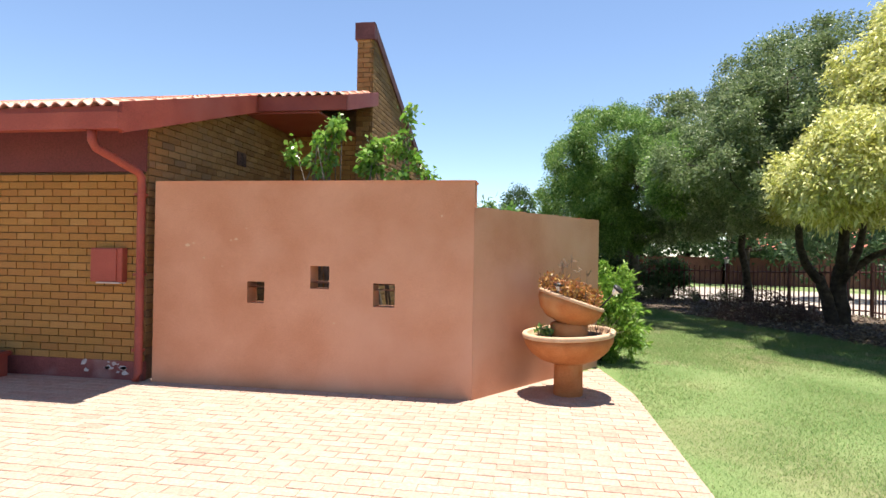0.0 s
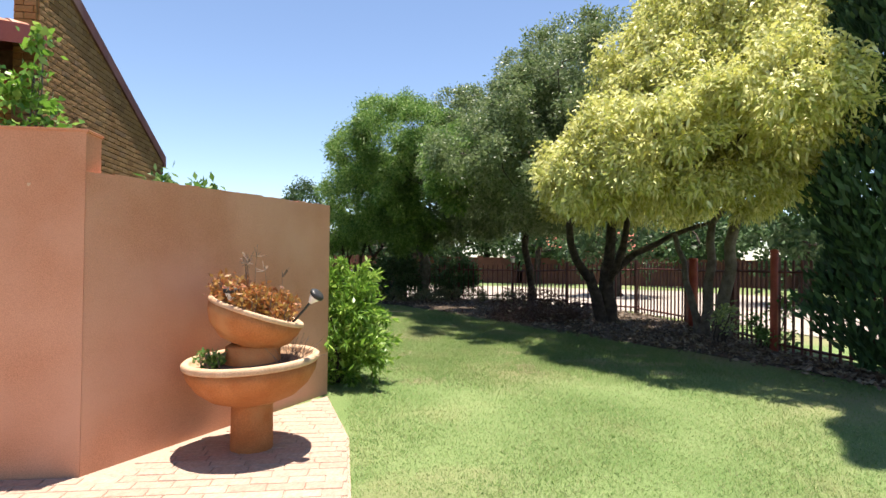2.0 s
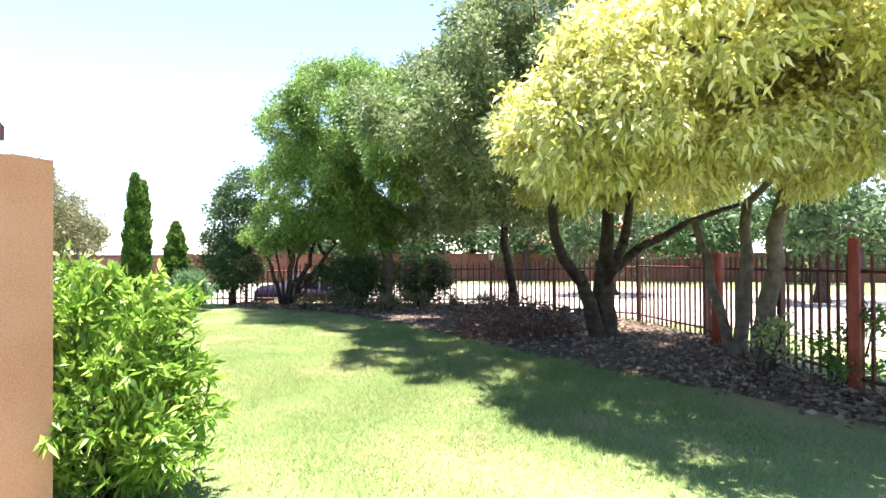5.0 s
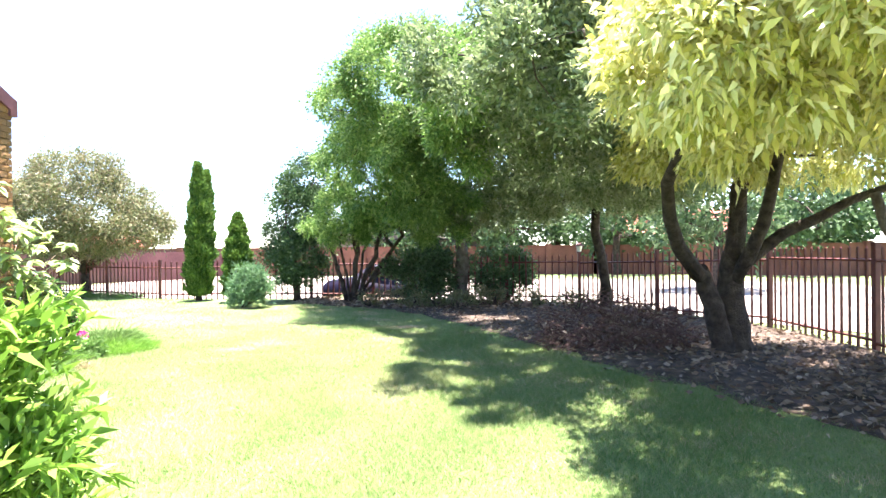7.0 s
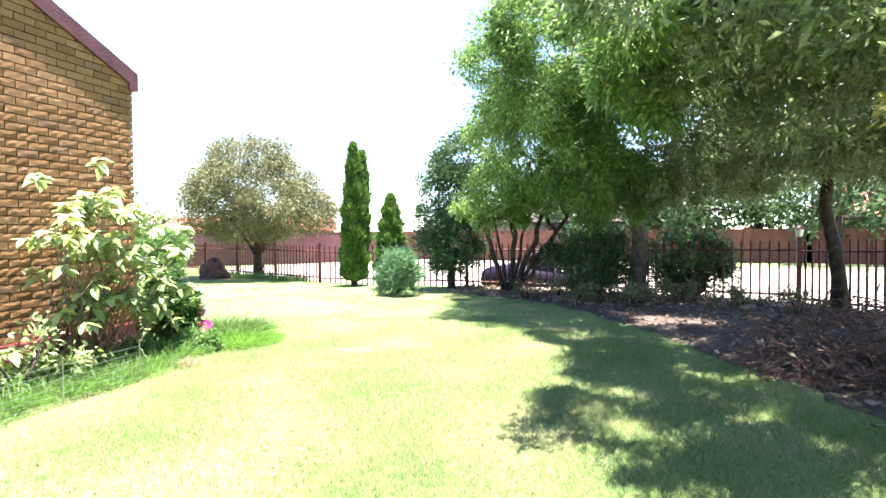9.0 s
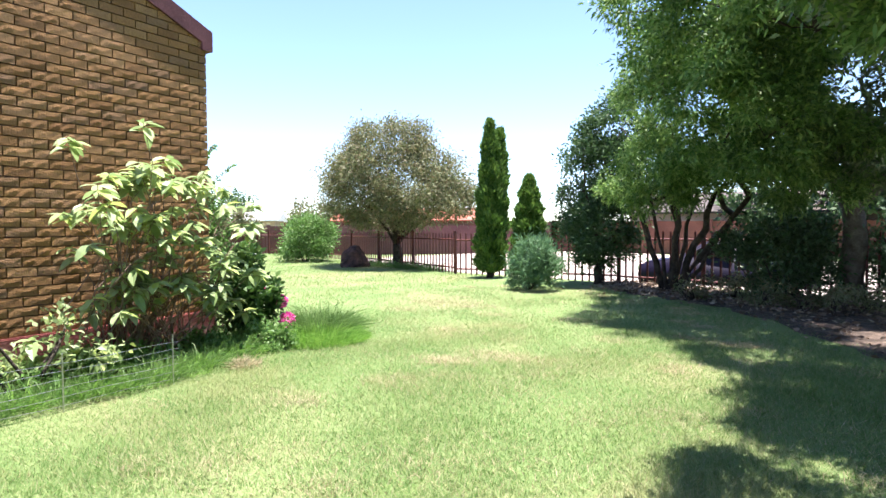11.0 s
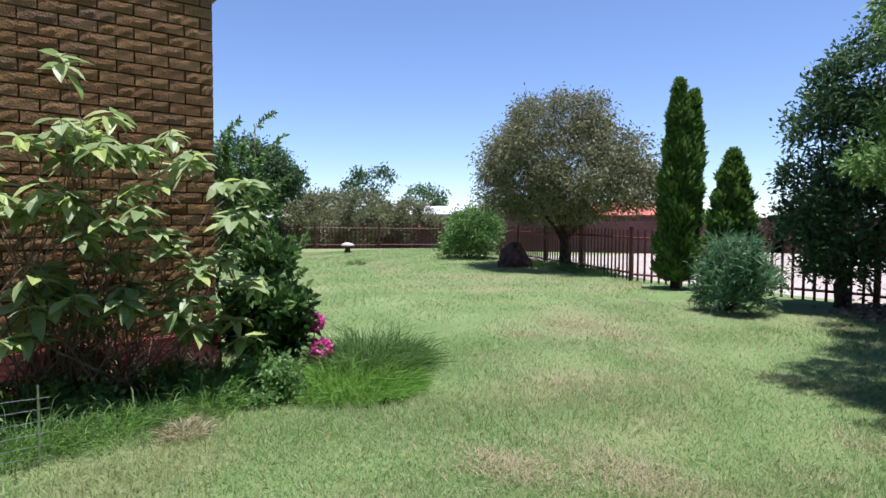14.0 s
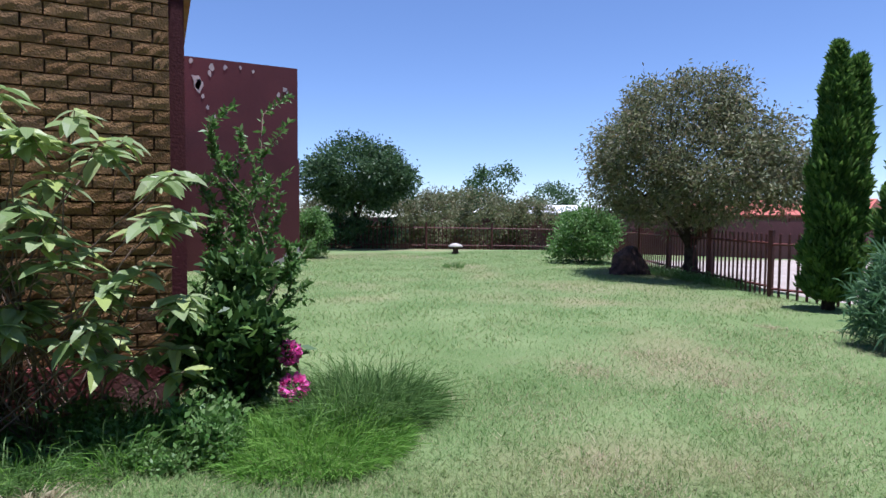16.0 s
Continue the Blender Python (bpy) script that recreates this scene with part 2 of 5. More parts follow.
L_SUCC = leaf_mat("bronze_succulent", [(0.3, 0.09, 0.03), (0.42, 0.17, 0.05), (0.4, 0.26, 0.07), (0.22, 0.07, 0.04)], 0.5, 0.3)


# ---- mesh helpers ----
class Geo:
    """Collects vertices and faces in world metres."""

    def __init__(self):
        self.v, self.f, self.smooth = [], [], False

    def add(self, verts, faces):
        k = len(self.v)
        self.v += [tuple(p) for p in verts]
        self.f += [tuple(i + k for i in f) for f in faces]
        return self

    def box(self, x0, y0, z0, x1, y1, z1, bev=0.0):
        if bev <= 0:
            p = [(x, y, z) for z in (z0, z1) for y in (y0, y1) for x in (x0, x1)]
            return self.add(p, [(0, 2, 3, 1), (4, 5, 7, 6), (0, 1, 5, 4), (2, 6, 7, 3), (0, 4, 6, 2), (1, 3, 7, 5)])
        bm = bmesh.new()
        bmesh.ops.create_cube(bm, size=1.0, matrix=Matrix.LocRotScale(((x0 + x1) / 2, (y0 + y1) / 2, (z0 + z1) / 2), None, (x1 - x0, y1 - y0, z1 - z0)))
        bmesh.ops.bevel(bm, geom=bm.edges[:], offset=bev, segments=2, affect="EDGES")
        return self.bm(bm)

    def bm(self, bm):
        bm.verts.index_update()
        self.add([v.co.copy() for v in bm.verts], [[v.index for v in f.verts] for f in bm.faces])
        bm.free()
        return self

    def prism(self, poly, a, b, axis):
        """Extrudes a 2D outline from a to b along x, y or z."""
        put = {"x": lambda p, d: (d, p[0], p[1]), "y": lambda p, d: (p[0], d, p[1]), "z": lambda p, d: (p[0], p[1], d)}[axis]
        n = len(poly)
        self.add([put(p, a) for p in poly] + [put(p, b) for p in poly],
                 [tuple(range(n))[::-1], tuple(range(n, 2 * n))] + [(i, (i + 1) % n, n + (i + 1) % n, n + i) for i in range(n)])
        return self

    def tube(self, pts, radii, segs=8):
        pts = [Vector(p) for p in pts]
        k, rings = len(self.v), []
        up = Vector((0.31, 0.17, 0.93))
        for i, p in enumerate(pts):
            d = (pts[min(i + 1, len(pts) - 1)] - pts[max(i - 1, 0)]).normalized()
            a = d.cross(up if abs(d.dot(up)) < 0.95 else Vector((1, 0, 0))).normalized()
            b = d.cross(a)
            r = radii[i] if isinstance(radii, (list, tuple)) else radii
            for s in range(segs):
                t = 2 * math.pi * s / segs
                self.v.append(tuple(p + (a * math.cos(t) + b * math.sin(t)) * r))
        n = len(pts)
        for i in range(n - 1):
            for s in range(segs):
                q = k + i * segs
                self.f.append((q + s, q + (s + 1) % segs, q + segs + (s + 1) % segs, q + segs + s))
        self.f.append(tuple(range(k, k + segs))[::-1])
        self.f.append(tuple(range(k + (n - 1) * segs, k + n * segs)))
        return self

    def lathe(self, profile, m=None, segs=40, wobble=0.0):
        """Turns (radius, height) pairs round the z axis, then poses them by m."""
        k = len(self.v)
        m = m or Matrix()
        for r, z in profile:
            for s in range(segs):
                t = 2 * math.pi * s / segs
                q = 1 + wobble * noise.noise(Vector((math.cos(t) * 2, math.sin(t) * 2, z * 4)))
                self.v.append(tuple(m @ Vector((r * q * math.cos(t), r * q * math.sin(t), z))))
        for i in range(len(profile) - 1):
            for s in range(segs):
                a = k + i * segs
                self.f.append((a + s, a + (s + 1) % segs, a + segs + (s + 1) % segs, a + segs + s))
        self.f.append(tuple(range(k, k + segs))[::-1])
        self.f.append(tuple(range(k + (len(profile) - 1) * segs, k + len(profile) * segs)))
        return self

    def mesh(self, name, material, smooth=False):
        me = bpy.data.meshes.new(name)
        me.from_pydata(self.v, [], self.f)
        me.materials.append(material)
        if smooth:
            me.polygons.foreach_set("use_smooth", [True] * len(me.polygons))
        me.update()
        return me


def fast_mesh(name, verts, nper, material):
    """Many separate quads or triangles from an array (count, nper, 3)."""
    n = len(verts)
    me = bpy.data.meshes.new(name)
    me.vertices.add(n * nper)
    me.vertices.foreach_set("co", np.asarray(verts, dtype=np.float32).ravel())
    me.loops.add(n * nper)
    me.loops.foreach_set("vertex_index", np.arange(n * nper, dtype=np.int32))
    me.polygons.add(n)
    me.polygons.foreach_set("loop_start", np.arange(0, n * nper, nper, dtype=np.int32))
    me.materials.append(material)
    me.update(calc_edges=True)
    return me


def thing(name, at, label, category, group="", kind=""):
    ob = new(name)
    ob.matrix_basis = Matrix.Translation(at)
    ob.empty_display_size = 0.1
    return tagged(ob, label, category, group, kind)


def part(name, geo, material, parent, label="", smooth=False, kind=""):
    """Links a mesh in world metres as one part under a thing or a part."""
    me = geo if isinstance(geo, bpy.types.Mesh) else geo.mesh(name, material, smooth)
    ob = new(name, me)
    ob.parent = parent
    ob.matrix_parent_inverse = parent.matrix_basis.inverted() if parent.parent is None else Matrix()
    return tagged(ob, label, kind=kind)


def solo(name, geo, material, label, category, kind="", group="", smooth=False):
    me = geo if isinstance(geo, bpy.types.Mesh) else geo.mesh(name, material, smooth)
    return tagged(new(name, me), label, category, group, kind)


def piece(name, me, parent, m):
    ob = new(name, me)
    ob.parent = parent
    ob.matrix_parent_inverse = parent.matrix_basis.inverted() if parent.parent is None else Matrix()
    ob.matrix_basis = m
    return ob


# ---- foliage ----
def leaves(rng, pos, d, size, ratio, droop=0.0):
    """Folded leaf blades, one quad each, from base points and directions."""
    n = len(pos)
    d = d / np.maximum(np.linalg.norm(d, axis=1, keepdims=True), 1e-6)
    s = np.cross(d, rng.normal(size=(n, 3)))
    s /= np.maximum(np.linalg.norm(s, axis=1, keepdims=True), 1e-6)
    nn = np.cross(d, s)
    L = size * rng.uniform(0.65, 1.25, (n, 1))
    W = L * ratio * 0.5
    base, tip = pos, pos + d * L + np.array([0, 0, -droop]) * L
    mid = pos + d * L * 0.45
    return np.stack([base, mid + s * W + nn * W * 0.35, tip, mid - s * W + nn * W * 0.35], axis=1)


def crown_points(rng, blobs, clumps, per, spread, shell=0.5, group=14):
    """Points in sprays; the sprays cap rounded boughs that sit on lumpy ellipsoids (cx, cy, cz, rx, ry, rz), with gaps between."""
    B0 = np.array(blobs, float)
    vol = (B0[:, 3] * B0[:, 4] * B0[:, 5]) ** 0.7
    boughs = max(5, clumps // group)
    pick = rng.choice(len(B0), boughs * 3, p=vol / vol.sum())
    u = rng.normal(size=(boughs * 3, 3))
    u /= np.linalg.norm(u, axis=1, keepdims=True)
    B = B0[pick]
    rad = shell + (0.87 - shell) * rng.random((boughs * 3, 1)) ** 0.45
    c = B[:, :3] + u * rad * B[:, 3:]
    deep = np.min(np.linalg.norm((c[:, None, :] - B0[None, :, :3]) / B0[None, :, 3:], axis=2), axis=1)
    order = np.argsort(-(deep + 0.5 * rng.random(len(deep))))[:boughs]
    c, u, B = c[order], u[order], B[order]
    size = np.cbrt(B[:, 3] * B[:, 4] * B[:, 5])[:, None] * rng.uniform(0.15, 0.34, (boughs, 1))
    n = clumps // boughs
    w = rng.normal(size=(boughs * n, 3)) * 0.8 + np.repeat(u, n, axis=0) * 0.45 + np.array([0, 0, 0.35])
    w /= np.linalg.norm(w, axis=1, keepdims=True)
    cc = np.repeat(c, n, axis=0) + w * np.repeat(size, n, axis=0) * rng.uniform(0.55, 1.05, (boughs * n, 1)) * np.array([1.15, 1.15, 0.75])
    return np.repeat(cc, per, axis=0) + rng.normal(size=(len(cc) * per, 3)) * spread, np.repeat(w, per, axis=0), cc


def crown_mesh(name, rng, blobs, clumps, per, spread, size, ratio, material, shell=0.5, up=0.2, out=0.5, droop=0.2, bunch=14):
    p, u, c = crown_points(rng, blobs, clumps, per, spread, shell, bunch)
    d = rng.normal(size=p.shape) * 0.6 + u * (out + 0.3) + np.array([0, 0, up])
    return fast_mesh(name, leaves(rng, p, d, size, ratio, droop), 4, material), c


def limb(rng, a, b, r0, r1, bend=0.12, n=6):
    a, b = np.array(a, float), np.array(b, float)
    ln = np.linalg.norm(b - a)
    off = rng.normal(size=3) * min(ln, 1.6) * bend + np.array([0, 0, 0.05 * ln])
    pts = [a + (b - a) * t + off * math.sin(math.pi * t) + rng.normal(size=3) * min(ln, 2.0) * 0.018 * (0 < t < 1) for t in np.linspace(0, 1, n)]
    return pts, [r0 + (r1 - r0) * t for t in np.linspace(0, 1, n)]


def tree(name, seed, base, fork, r, blobs, bark, leaf, label, clumps, per, spread, size, ratio, limbs=6, shell=0.5, up=0.2,
         out=0.5, droop=0.2, category="tree", group="", twigs=40, stems=None, boughs=(), bunch=14):
    """A tapered trunk, limbs that reach into the crown, twigs, and a crown of many leaves."""
    rng = np.random.default_rng(seed)
    t = thing(name, base, label, category, group)
    me, cl = crown_mesh("crown", rng, blobs, clumps, per, spread, size, ratio, leaf, shell, up, out, droop, bunch)
    g = Geo()
    for foot, top, rr in (stems or [(base, fork, r)]):
        pts, rad = limb(rng, (foot[0], foot[1], foot[2] - 0.08), top, rr * 1.1, rr * 0.72, 0.05, 7)
        rad[0] *= 1.35
        g.tube(pts, rad, 10)
    part("trunk", g, bark, t, smooth=True)
    order = np.argsort(rng.random(len(cl)))
    forks = [s[1] for s in stems] if stems else [fork]
    rr = r * 0.45
    ends = []
    ranked = sorted(blobs, key=lambda b: math.dist(b[:3], fork))
    for i in range(limbs):
        bl = ranked[i % len(ranked)]
        ang = 2 * math.pi * (i + rng.random() * 0.6) / limbs
        e = (bl[0] + math.cos(ang) * bl[3] * 0.6, bl[1] + math.sin(ang) * bl[4] * 0.6, bl[2] + bl[5] * rng.uniform(-0.25, 0.45))
        f, q = np.array(forks[i % len(forks)], float), rr
        if ends and np.linalg.norm(np.array(e) - f) > 2.2:
            f, q = min(ends, key=lambda s: np.sum((s[0] - np.array(e)) ** 2))
            q = max(q * 0.85, 0.012)
        pts, rad = limb(rng, f, e, q, q * 0.3, 0.12, 7)
        part("branch", Geo().tube(pts, rad, 7), bark, t, smooth=True)
        ends += [(p, q) for p, q in zip(pts[2:], rad[2:])]
    for p, q, r0 in boughs:
        pts, rad = limb(rng, p, q, r0, r0 * 0.4, 0.1, 7)
        part("branch", Geo().tube(pts, rad, 8), bark, t, smooth=True)
        ends += [(p, q) for p, q in zip(pts[2:], rad[2:])]
    g = Geo()
    for k in order[:twigs]:
        p, q = min(ends, key=lambda s: np.sum((s[0] - cl[k]) ** 2))
        pts, rad = limb(rng, p, cl[k], max(q * 0.5, 0.012), 0.005, 0.1, 4)
        g.tube(pts, rad, 5)
    part("twig_spray", g, bark, t, smooth=True, kind="stuff")
    part("crown", me, leaf, t)
    return t


def shrub(name, seed, base, blobs, leaf, label, clumps, per, spread, size, ratio, bark=None, stems=7, shell=0.4, up=0.3, out=0.6,
          droop=0.15, category="shrub", group="", bunch=8, shoots=0):
    rng = np.random.default_rng(seed)
    t = thing(name, base, label, category, group)
    me, cl = crown_mesh("foliage", rng, blobs, clumps, per, spread, size, ratio, leaf, shell, up, out, droop, bunch)
    if shoots:
        mid, P, D, g = cl.mean(axis=0), [], [], Geo()
        for c in cl[rng.choice(len(cl), shoots, replace=False)]:
            d = (c - mid) / np.linalg.norm(c - mid) + rng.normal(size=3) * 0.3 + np.array([0, 0, 0.35])
            d *= rng.uniform(0.14, 0.27) / np.linalg.norm(d)
            g.tube([c, c + d * 0.5, c + d], [0.004, 0.003, 0.002], 5)
            for w in np.linspace(0.1, 1.0, 9):
                for k in range(3):
                    P.append(c + d * w)
                    D.append(d / np.linalg.norm(d) * 0.7 + rng.normal(size=3) * 0.55)
        part("shoots", g, leaf, t, kind="stuff")
        part("shoot_leaves", fast_mesh("shoot_leaves", leaves(rng, np.array(P), np.array(D), size, ratio, droop), 4, leaf), leaf, t, kind="stuff")
    for k in range(stems):
        c = cl[rng.integers(len(cl))]
        pts, rad = limb(rng, (base[0] + rng.normal() * 0.05, base[1] + rng.normal() * 0.05, base[2] - 0.05), c, 0.018, 0.006, 0.08, 5)
        part("stem", Geo().tube(pts, rad, 6), bark or M_BARK, t, smooth=True)
    part("foliage", me, leaf, t)
    return t


def spindle(name, seed, base, height, radius, leaf, label, n, size, tips=((0, 0, 1.0),), category="cypress tree", split=0.0):
    """A narrow conifer: overlapping upright sprays round a stem."""
    rng = np.random.default_rng(seed)
    t = thing(name, base, label, category)
    P, D = [], []
    bend = lambda z: np.clip((z - split) / (1 - split), 0, 1)
    for dx, dy, hh in tips:
        m = int(n / len(tips))
        z = rng.random(m) ** 0.85
        prof = np.minimum(1, (z + 0.055) * 9) * (1 - z ** 2.2) ** 0.75 * (0.88 + 0.12 * np.sin(z * 40 + dx * 9))
        a = rng.random(m) * 2 * math.pi
        rr = radius * prof * (0.55 + 0.45 * rng.random(m) ** 0.4) * (1 + 0.14 * np.sin(a * 5 + z * 17) + 0.08 * np.sin(a * 9 - z * 31))
        if len(tips) > 1:
            rr *= 0.8
        ca, sa = np.cos(a), np.sin(a)
        P.append(np.stack([base[0] + dx * bend(z) + ca * rr, base[1] + dy * bend(z) + sa * rr, base[2] + 0.12 + z * height * hh], 1))
        D.append(np.stack([ca * 0.5, sa * 0.5, np.full(m, 0.9)], 1) + rng.normal(size=(m, 3)) * 0.3)
    P, D = np.concatenate(P), np.concatenate(D)
    part("trunk", Geo().tube([(base[0], base[1], base[2] - 0.05), (base[0], base[1], base[2] + height * 0.5), (base[0], base[1], base[2] + height * 0.9)],
                             [0.09, 0.06, 0.015], 8), M_BARK, t, smooth=True)
    part("crown", fast_mesh("crown", leaves(rng, P, D, size, 0.34, 0.0), 4, leaf), leaf, t)
    return t


# ---- ground ----
FENCE = [(5.9, 2.0), (6.1, 8.0), (5.95, 11.6), (6.3, 13.2), (6.8, 15.7), (6.85, 18.3), (4.62, 23.05), (1.0, 24.1), (-2.66, 25.0), (-7.2, 25.4), (-11.4, 27.4), (-15.8, 29.7), (-20.9, 31.0)]
GARDEN = FENCE + [(-24.6, 23.5), (-26.5, 17.0), (-26.5, -25.0), (5.9, -25.0)]


def outside(x, y):
    """Metres beyond the garden's boundary; 0 within it."""
    inside, best = False, 1e9
    for (ax, ay), (bx, by) in zip(GARDEN, GARDEN[1:] + GARDEN[:1]):
        if (ay > y) != (by > y) and x < (bx - ax) * (y - ay) / (by - ay) + ax:
            inside = not inside
        t = max(0, min(1, ((x - ax) * (bx - ax) + (y - ay) * (by - ay)) / ((bx - ax) ** 2 + (by - ay) ** 2)))
        best = min(best, math.hypot(x - ax - t * (bx - ax), y - ay - t * (by - ay)))
    return 0.0 if inside else best


def ground_z(x, y):
    t = min(1.0, max(0.0, (outside(x, y) - 0.2) / 3.0))
    return -0.5 * t * t * (3 - 2 * t)


gx = [-900, -300, -120, -70] + [-50 + i * 1.0 for i in range(101)] + [70, 120, 300, 900]
gy = [-900, -300, -120, -60] + [-30 + i * 1.0 for i in range(96)] + [80, 120, 300, 900]
g = Geo()
g.v = [(x, y, ground_z(x, y)) for y in gy for x in gx]
g.f = [(j * len(gx) + i, j * len(gx) + i + 1, (j + 1) * len(gx) + i + 1, (j + 1) * len(gx) + i) for j in range(len(gy) - 1) for i in range(len(gx) - 1)]
solo("ground", g, M_LAWN, "sunlit green lawn with dry yellow patches", "lawn", "structure", smooth=True)

# Road beyond the fence: a strip that follows its outer side.
g = Geo()
line = FENCE[1:]
rows = []
for i, (x, y) in enumerate(line):
    (ax, ay), (bx, by) = line[max(i - 1, 0)], line[min(i + 1, len(line) - 1)]
    d = Vector((bx - ax, by - ay)).normalized()
    n = Vector((d.y, -d.x))
    near = 4.4 if y < 20 else 3.2 if x > -5 else 2.6
    rows.append([(x + n.x * k, y + n.y * k, ground_z(x + n.x * k, y + n.y * k) + 0.025) for k in (near, near + 4, 13, 21)])
for a, b in zip(rows, rows[1:]):
    for k in range(3):
        g.add([a[k], a[k + 1], b[k + 1], b[k]], [(3, 2, 1, 0)])
solo("road", g, M_ROAD, "pale sunlit paved road beyond the fence", "road", "structure")

# Bare bed under the trees along the fence.
rng = np.random.default_rng(5)
edge = [(5.5, 9.2), (5.0, 11.0), (4.1, 12.9), (3.1, 14.9), (2.4, 16.5), (1.6, 18.9), (0.0, 21.8), (-1.8, 22.9), (-2.6, 23.8)]
g = Geo()
left = []
for (ax, ay), (bx, by) in zip(edge, edge[1:]):
    for k in range(8):
        t = k / 8
        left.append((ax + (bx - ax) * t + rng.normal() * 0.09, ay + (by - ay) * t + rng.normal() * 0.09))
far = [(6.0, 9.2), (5.9, 11.6), (6.2, 13.2), (6.8, 15.7), (6.8, 18.2), (4.6, 22.9), (1.0, 24.0), (-2.6, 24.9)]
fl = [0.0]
for (ax, ay), (bx, by) in zip(far, far[1:]):
    fl.append(fl[-1] + math.hypot(bx - ax, by - ay))
for i, p in enumerate(left):
    s = fl[-1] * i / (len(left) - 1)
    q = np.array([np.interp(s, fl, [f[0] for f in far]), np.interp(s, fl, [f[1] for f in far])])
    for k in range(7):
        w = k / 6
        x, y = p[0] + (q[0] - p[0]) * w, p[1] + (q[1] - p[1]) * w
        g.v.append((x, y, 0.006 + (0.05 * (0.5 + 0.5 * noise.noise(Vector((x * 1.3, y * 1.3, 0)))) if 0 < k else 0)))
g.f = [(i * 7 + k, i * 7 + k + 1, (i + 1) * 7 + k + 1, (i + 1) * 7 + k) for i in range(len(left) - 1) for k in range(6)]
solo("soil_bed", g, M_SOIL, "bare brown soil strewn with dry leaves", "soil", "structure", smooth=True)
n = 9000
w = rng.random((n, 1)) ** 0.8
li = rng.integers(len(left), size=n)
pl = np.array(left)[li]
ss = fl[-1] * li / (len(left) - 1)
pf = np.stack([np.interp(ss, fl, [f[0] for f in far]), np.interp(ss, fl, [f[1] for f in far])], 1)
p2 = pl + (pf - pl) * w + rng.normal(size=(n, 2)) * 0.25
pos = np.concatenate([p2, 0.03 + 0.04 * rng.random((n, 1))], 1)
dd = rng.normal(size=(n, 3)) * np.array([1, 1, 0.25])
solo("leaf_litter", fast_mesh("leaf_litter", leaves(rng, pos, dd, 0.09, 0.5), 4, M_LITTER), M_LITTER, "dry brown fallen leaves on soil", "leaf litter", "stuff")

# ---- house ----
def wall_with_holes(x0, x1, z0, z1, y0, y1, holes):
    """A wall along x with square openings that go through it."""
    g = Geo()
    xs = sorted({x0, x1, *[h[0] for h in holes], *[h[2] for h in holes]})
    zs = sorted({z0, z1, *[h[1] for h in holes], *[h[3] for h in holes]})
    for a, b in zip(xs, xs[1:]):
        for c, d in zip(zs, zs[1:]):
            if any(h[0] <= a and b <= h[2] and h[1] <= c and d <= h[3] for h in holes):
                g.add([(a, y0, c), (b, y0, c), (b, y1, c), (a, y1, c), (a, y0, d), (b, y0, d), (b, y1, d), (a, y1, d)],
                      [(0, 1, 2, 3), (7, 6, 5, 4), (0, 3, 7, 4), (1, 5, 6, 2)])
                continue
            g.add([(a, y0, c), (b, y0, c), (b, y0, d), (a, y0, d)], [(0, 1, 2, 3)])
            g.add([(a, y1, c), (b, y1, c), (b, y1, d), (a, y1, d)], [(3, 2, 1, 0)])
    g.add([(x0, y0, z0), (x1, y0, z0), (x1, y1, z0), (x0, y1, z0), (x0, y0, z1), (x1, y0, z1), (x1, y1, z1), (x0, y1, z1)],
          [(3, 2, 1, 0), (4, 5, 6, 7), (0, 4, 7, 3), (1, 2, 6, 5)])
    bm = bmesh.new()
    vs = [bm.verts.new(v) for v in g.v]
    for f in g.f:
        bm.faces.new([vs[i] for i in f])
    bmesh.ops.remove_doubles(bm, verts=bm.verts[:], dist=0.0005)
    return Geo().bm(bm)


HOLES = [(-4.9, 0.937, -4.697, 1.171), (-4.173, 1.111, -3.958, 1.354), (-3.472, 0.936, -3.235, 1.184)]
wall = wall_with_holes(-6.03, -2.41, -0.2, 2.25, 7.13, 7.36, HOLES)
solo("wall_courtyard", wall, M_RENDER, "terracotta plastered garden wall with three square openings", "wall", "structure")
g = Geo().box(-6.03, 7.12, 2.25, -2.392, 7.37, 2.272, 0.008)
solo("wall_courtyard_cap", g, M_RENDER, "rounded plaster top of the garden wall", "wall", "structure")
d = Vector((-0.96 + 2.41, 9.41 - 7.13, 0)).normalized()
nrm = Vector((-d.y, d.x, 0))
a, b = Vector((-2.41, 7.13, 0)), Vector((-0.96, 9.41, 0))
g = Geo().prism([(a.x + d.x * 0.004, a.y + d.y * 0.004), (b.x, b.y), (b.x + nrm.x * 0.22, b.y + nrm.y * 0.22), (a.x + nrm.x * 0.22, a.y + nrm.y * 0.22 + 0.1)], -0.2, 1.985, "z")
solo("wall_diagonal", g, M_RENDER, "lower terracotta plastered wall running askew", "wall", "structure")
g = Geo()
rng = np.random.default_rng(3)
for k in range(26):
    t0, t1 = k / 26, (k + 1) / 26
    p, q = a.lerp(b, t0), a.lerp(b, t1)
    h = 1.993 + rng.random() * 0.012
    g.prism([(p.x, p.y), (q.x, q.y), (q.x + nrm.x * 0.215, q.y + nrm.y * 0.215), (p.x + nrm.x * 0.215, p.y + nrm.y * 0.215)], 1.985, h, "z")
solo("wall_diagonal_cap", g, M_RENDER, "rough chipped top of the askew garden wall", "wall", "structure")

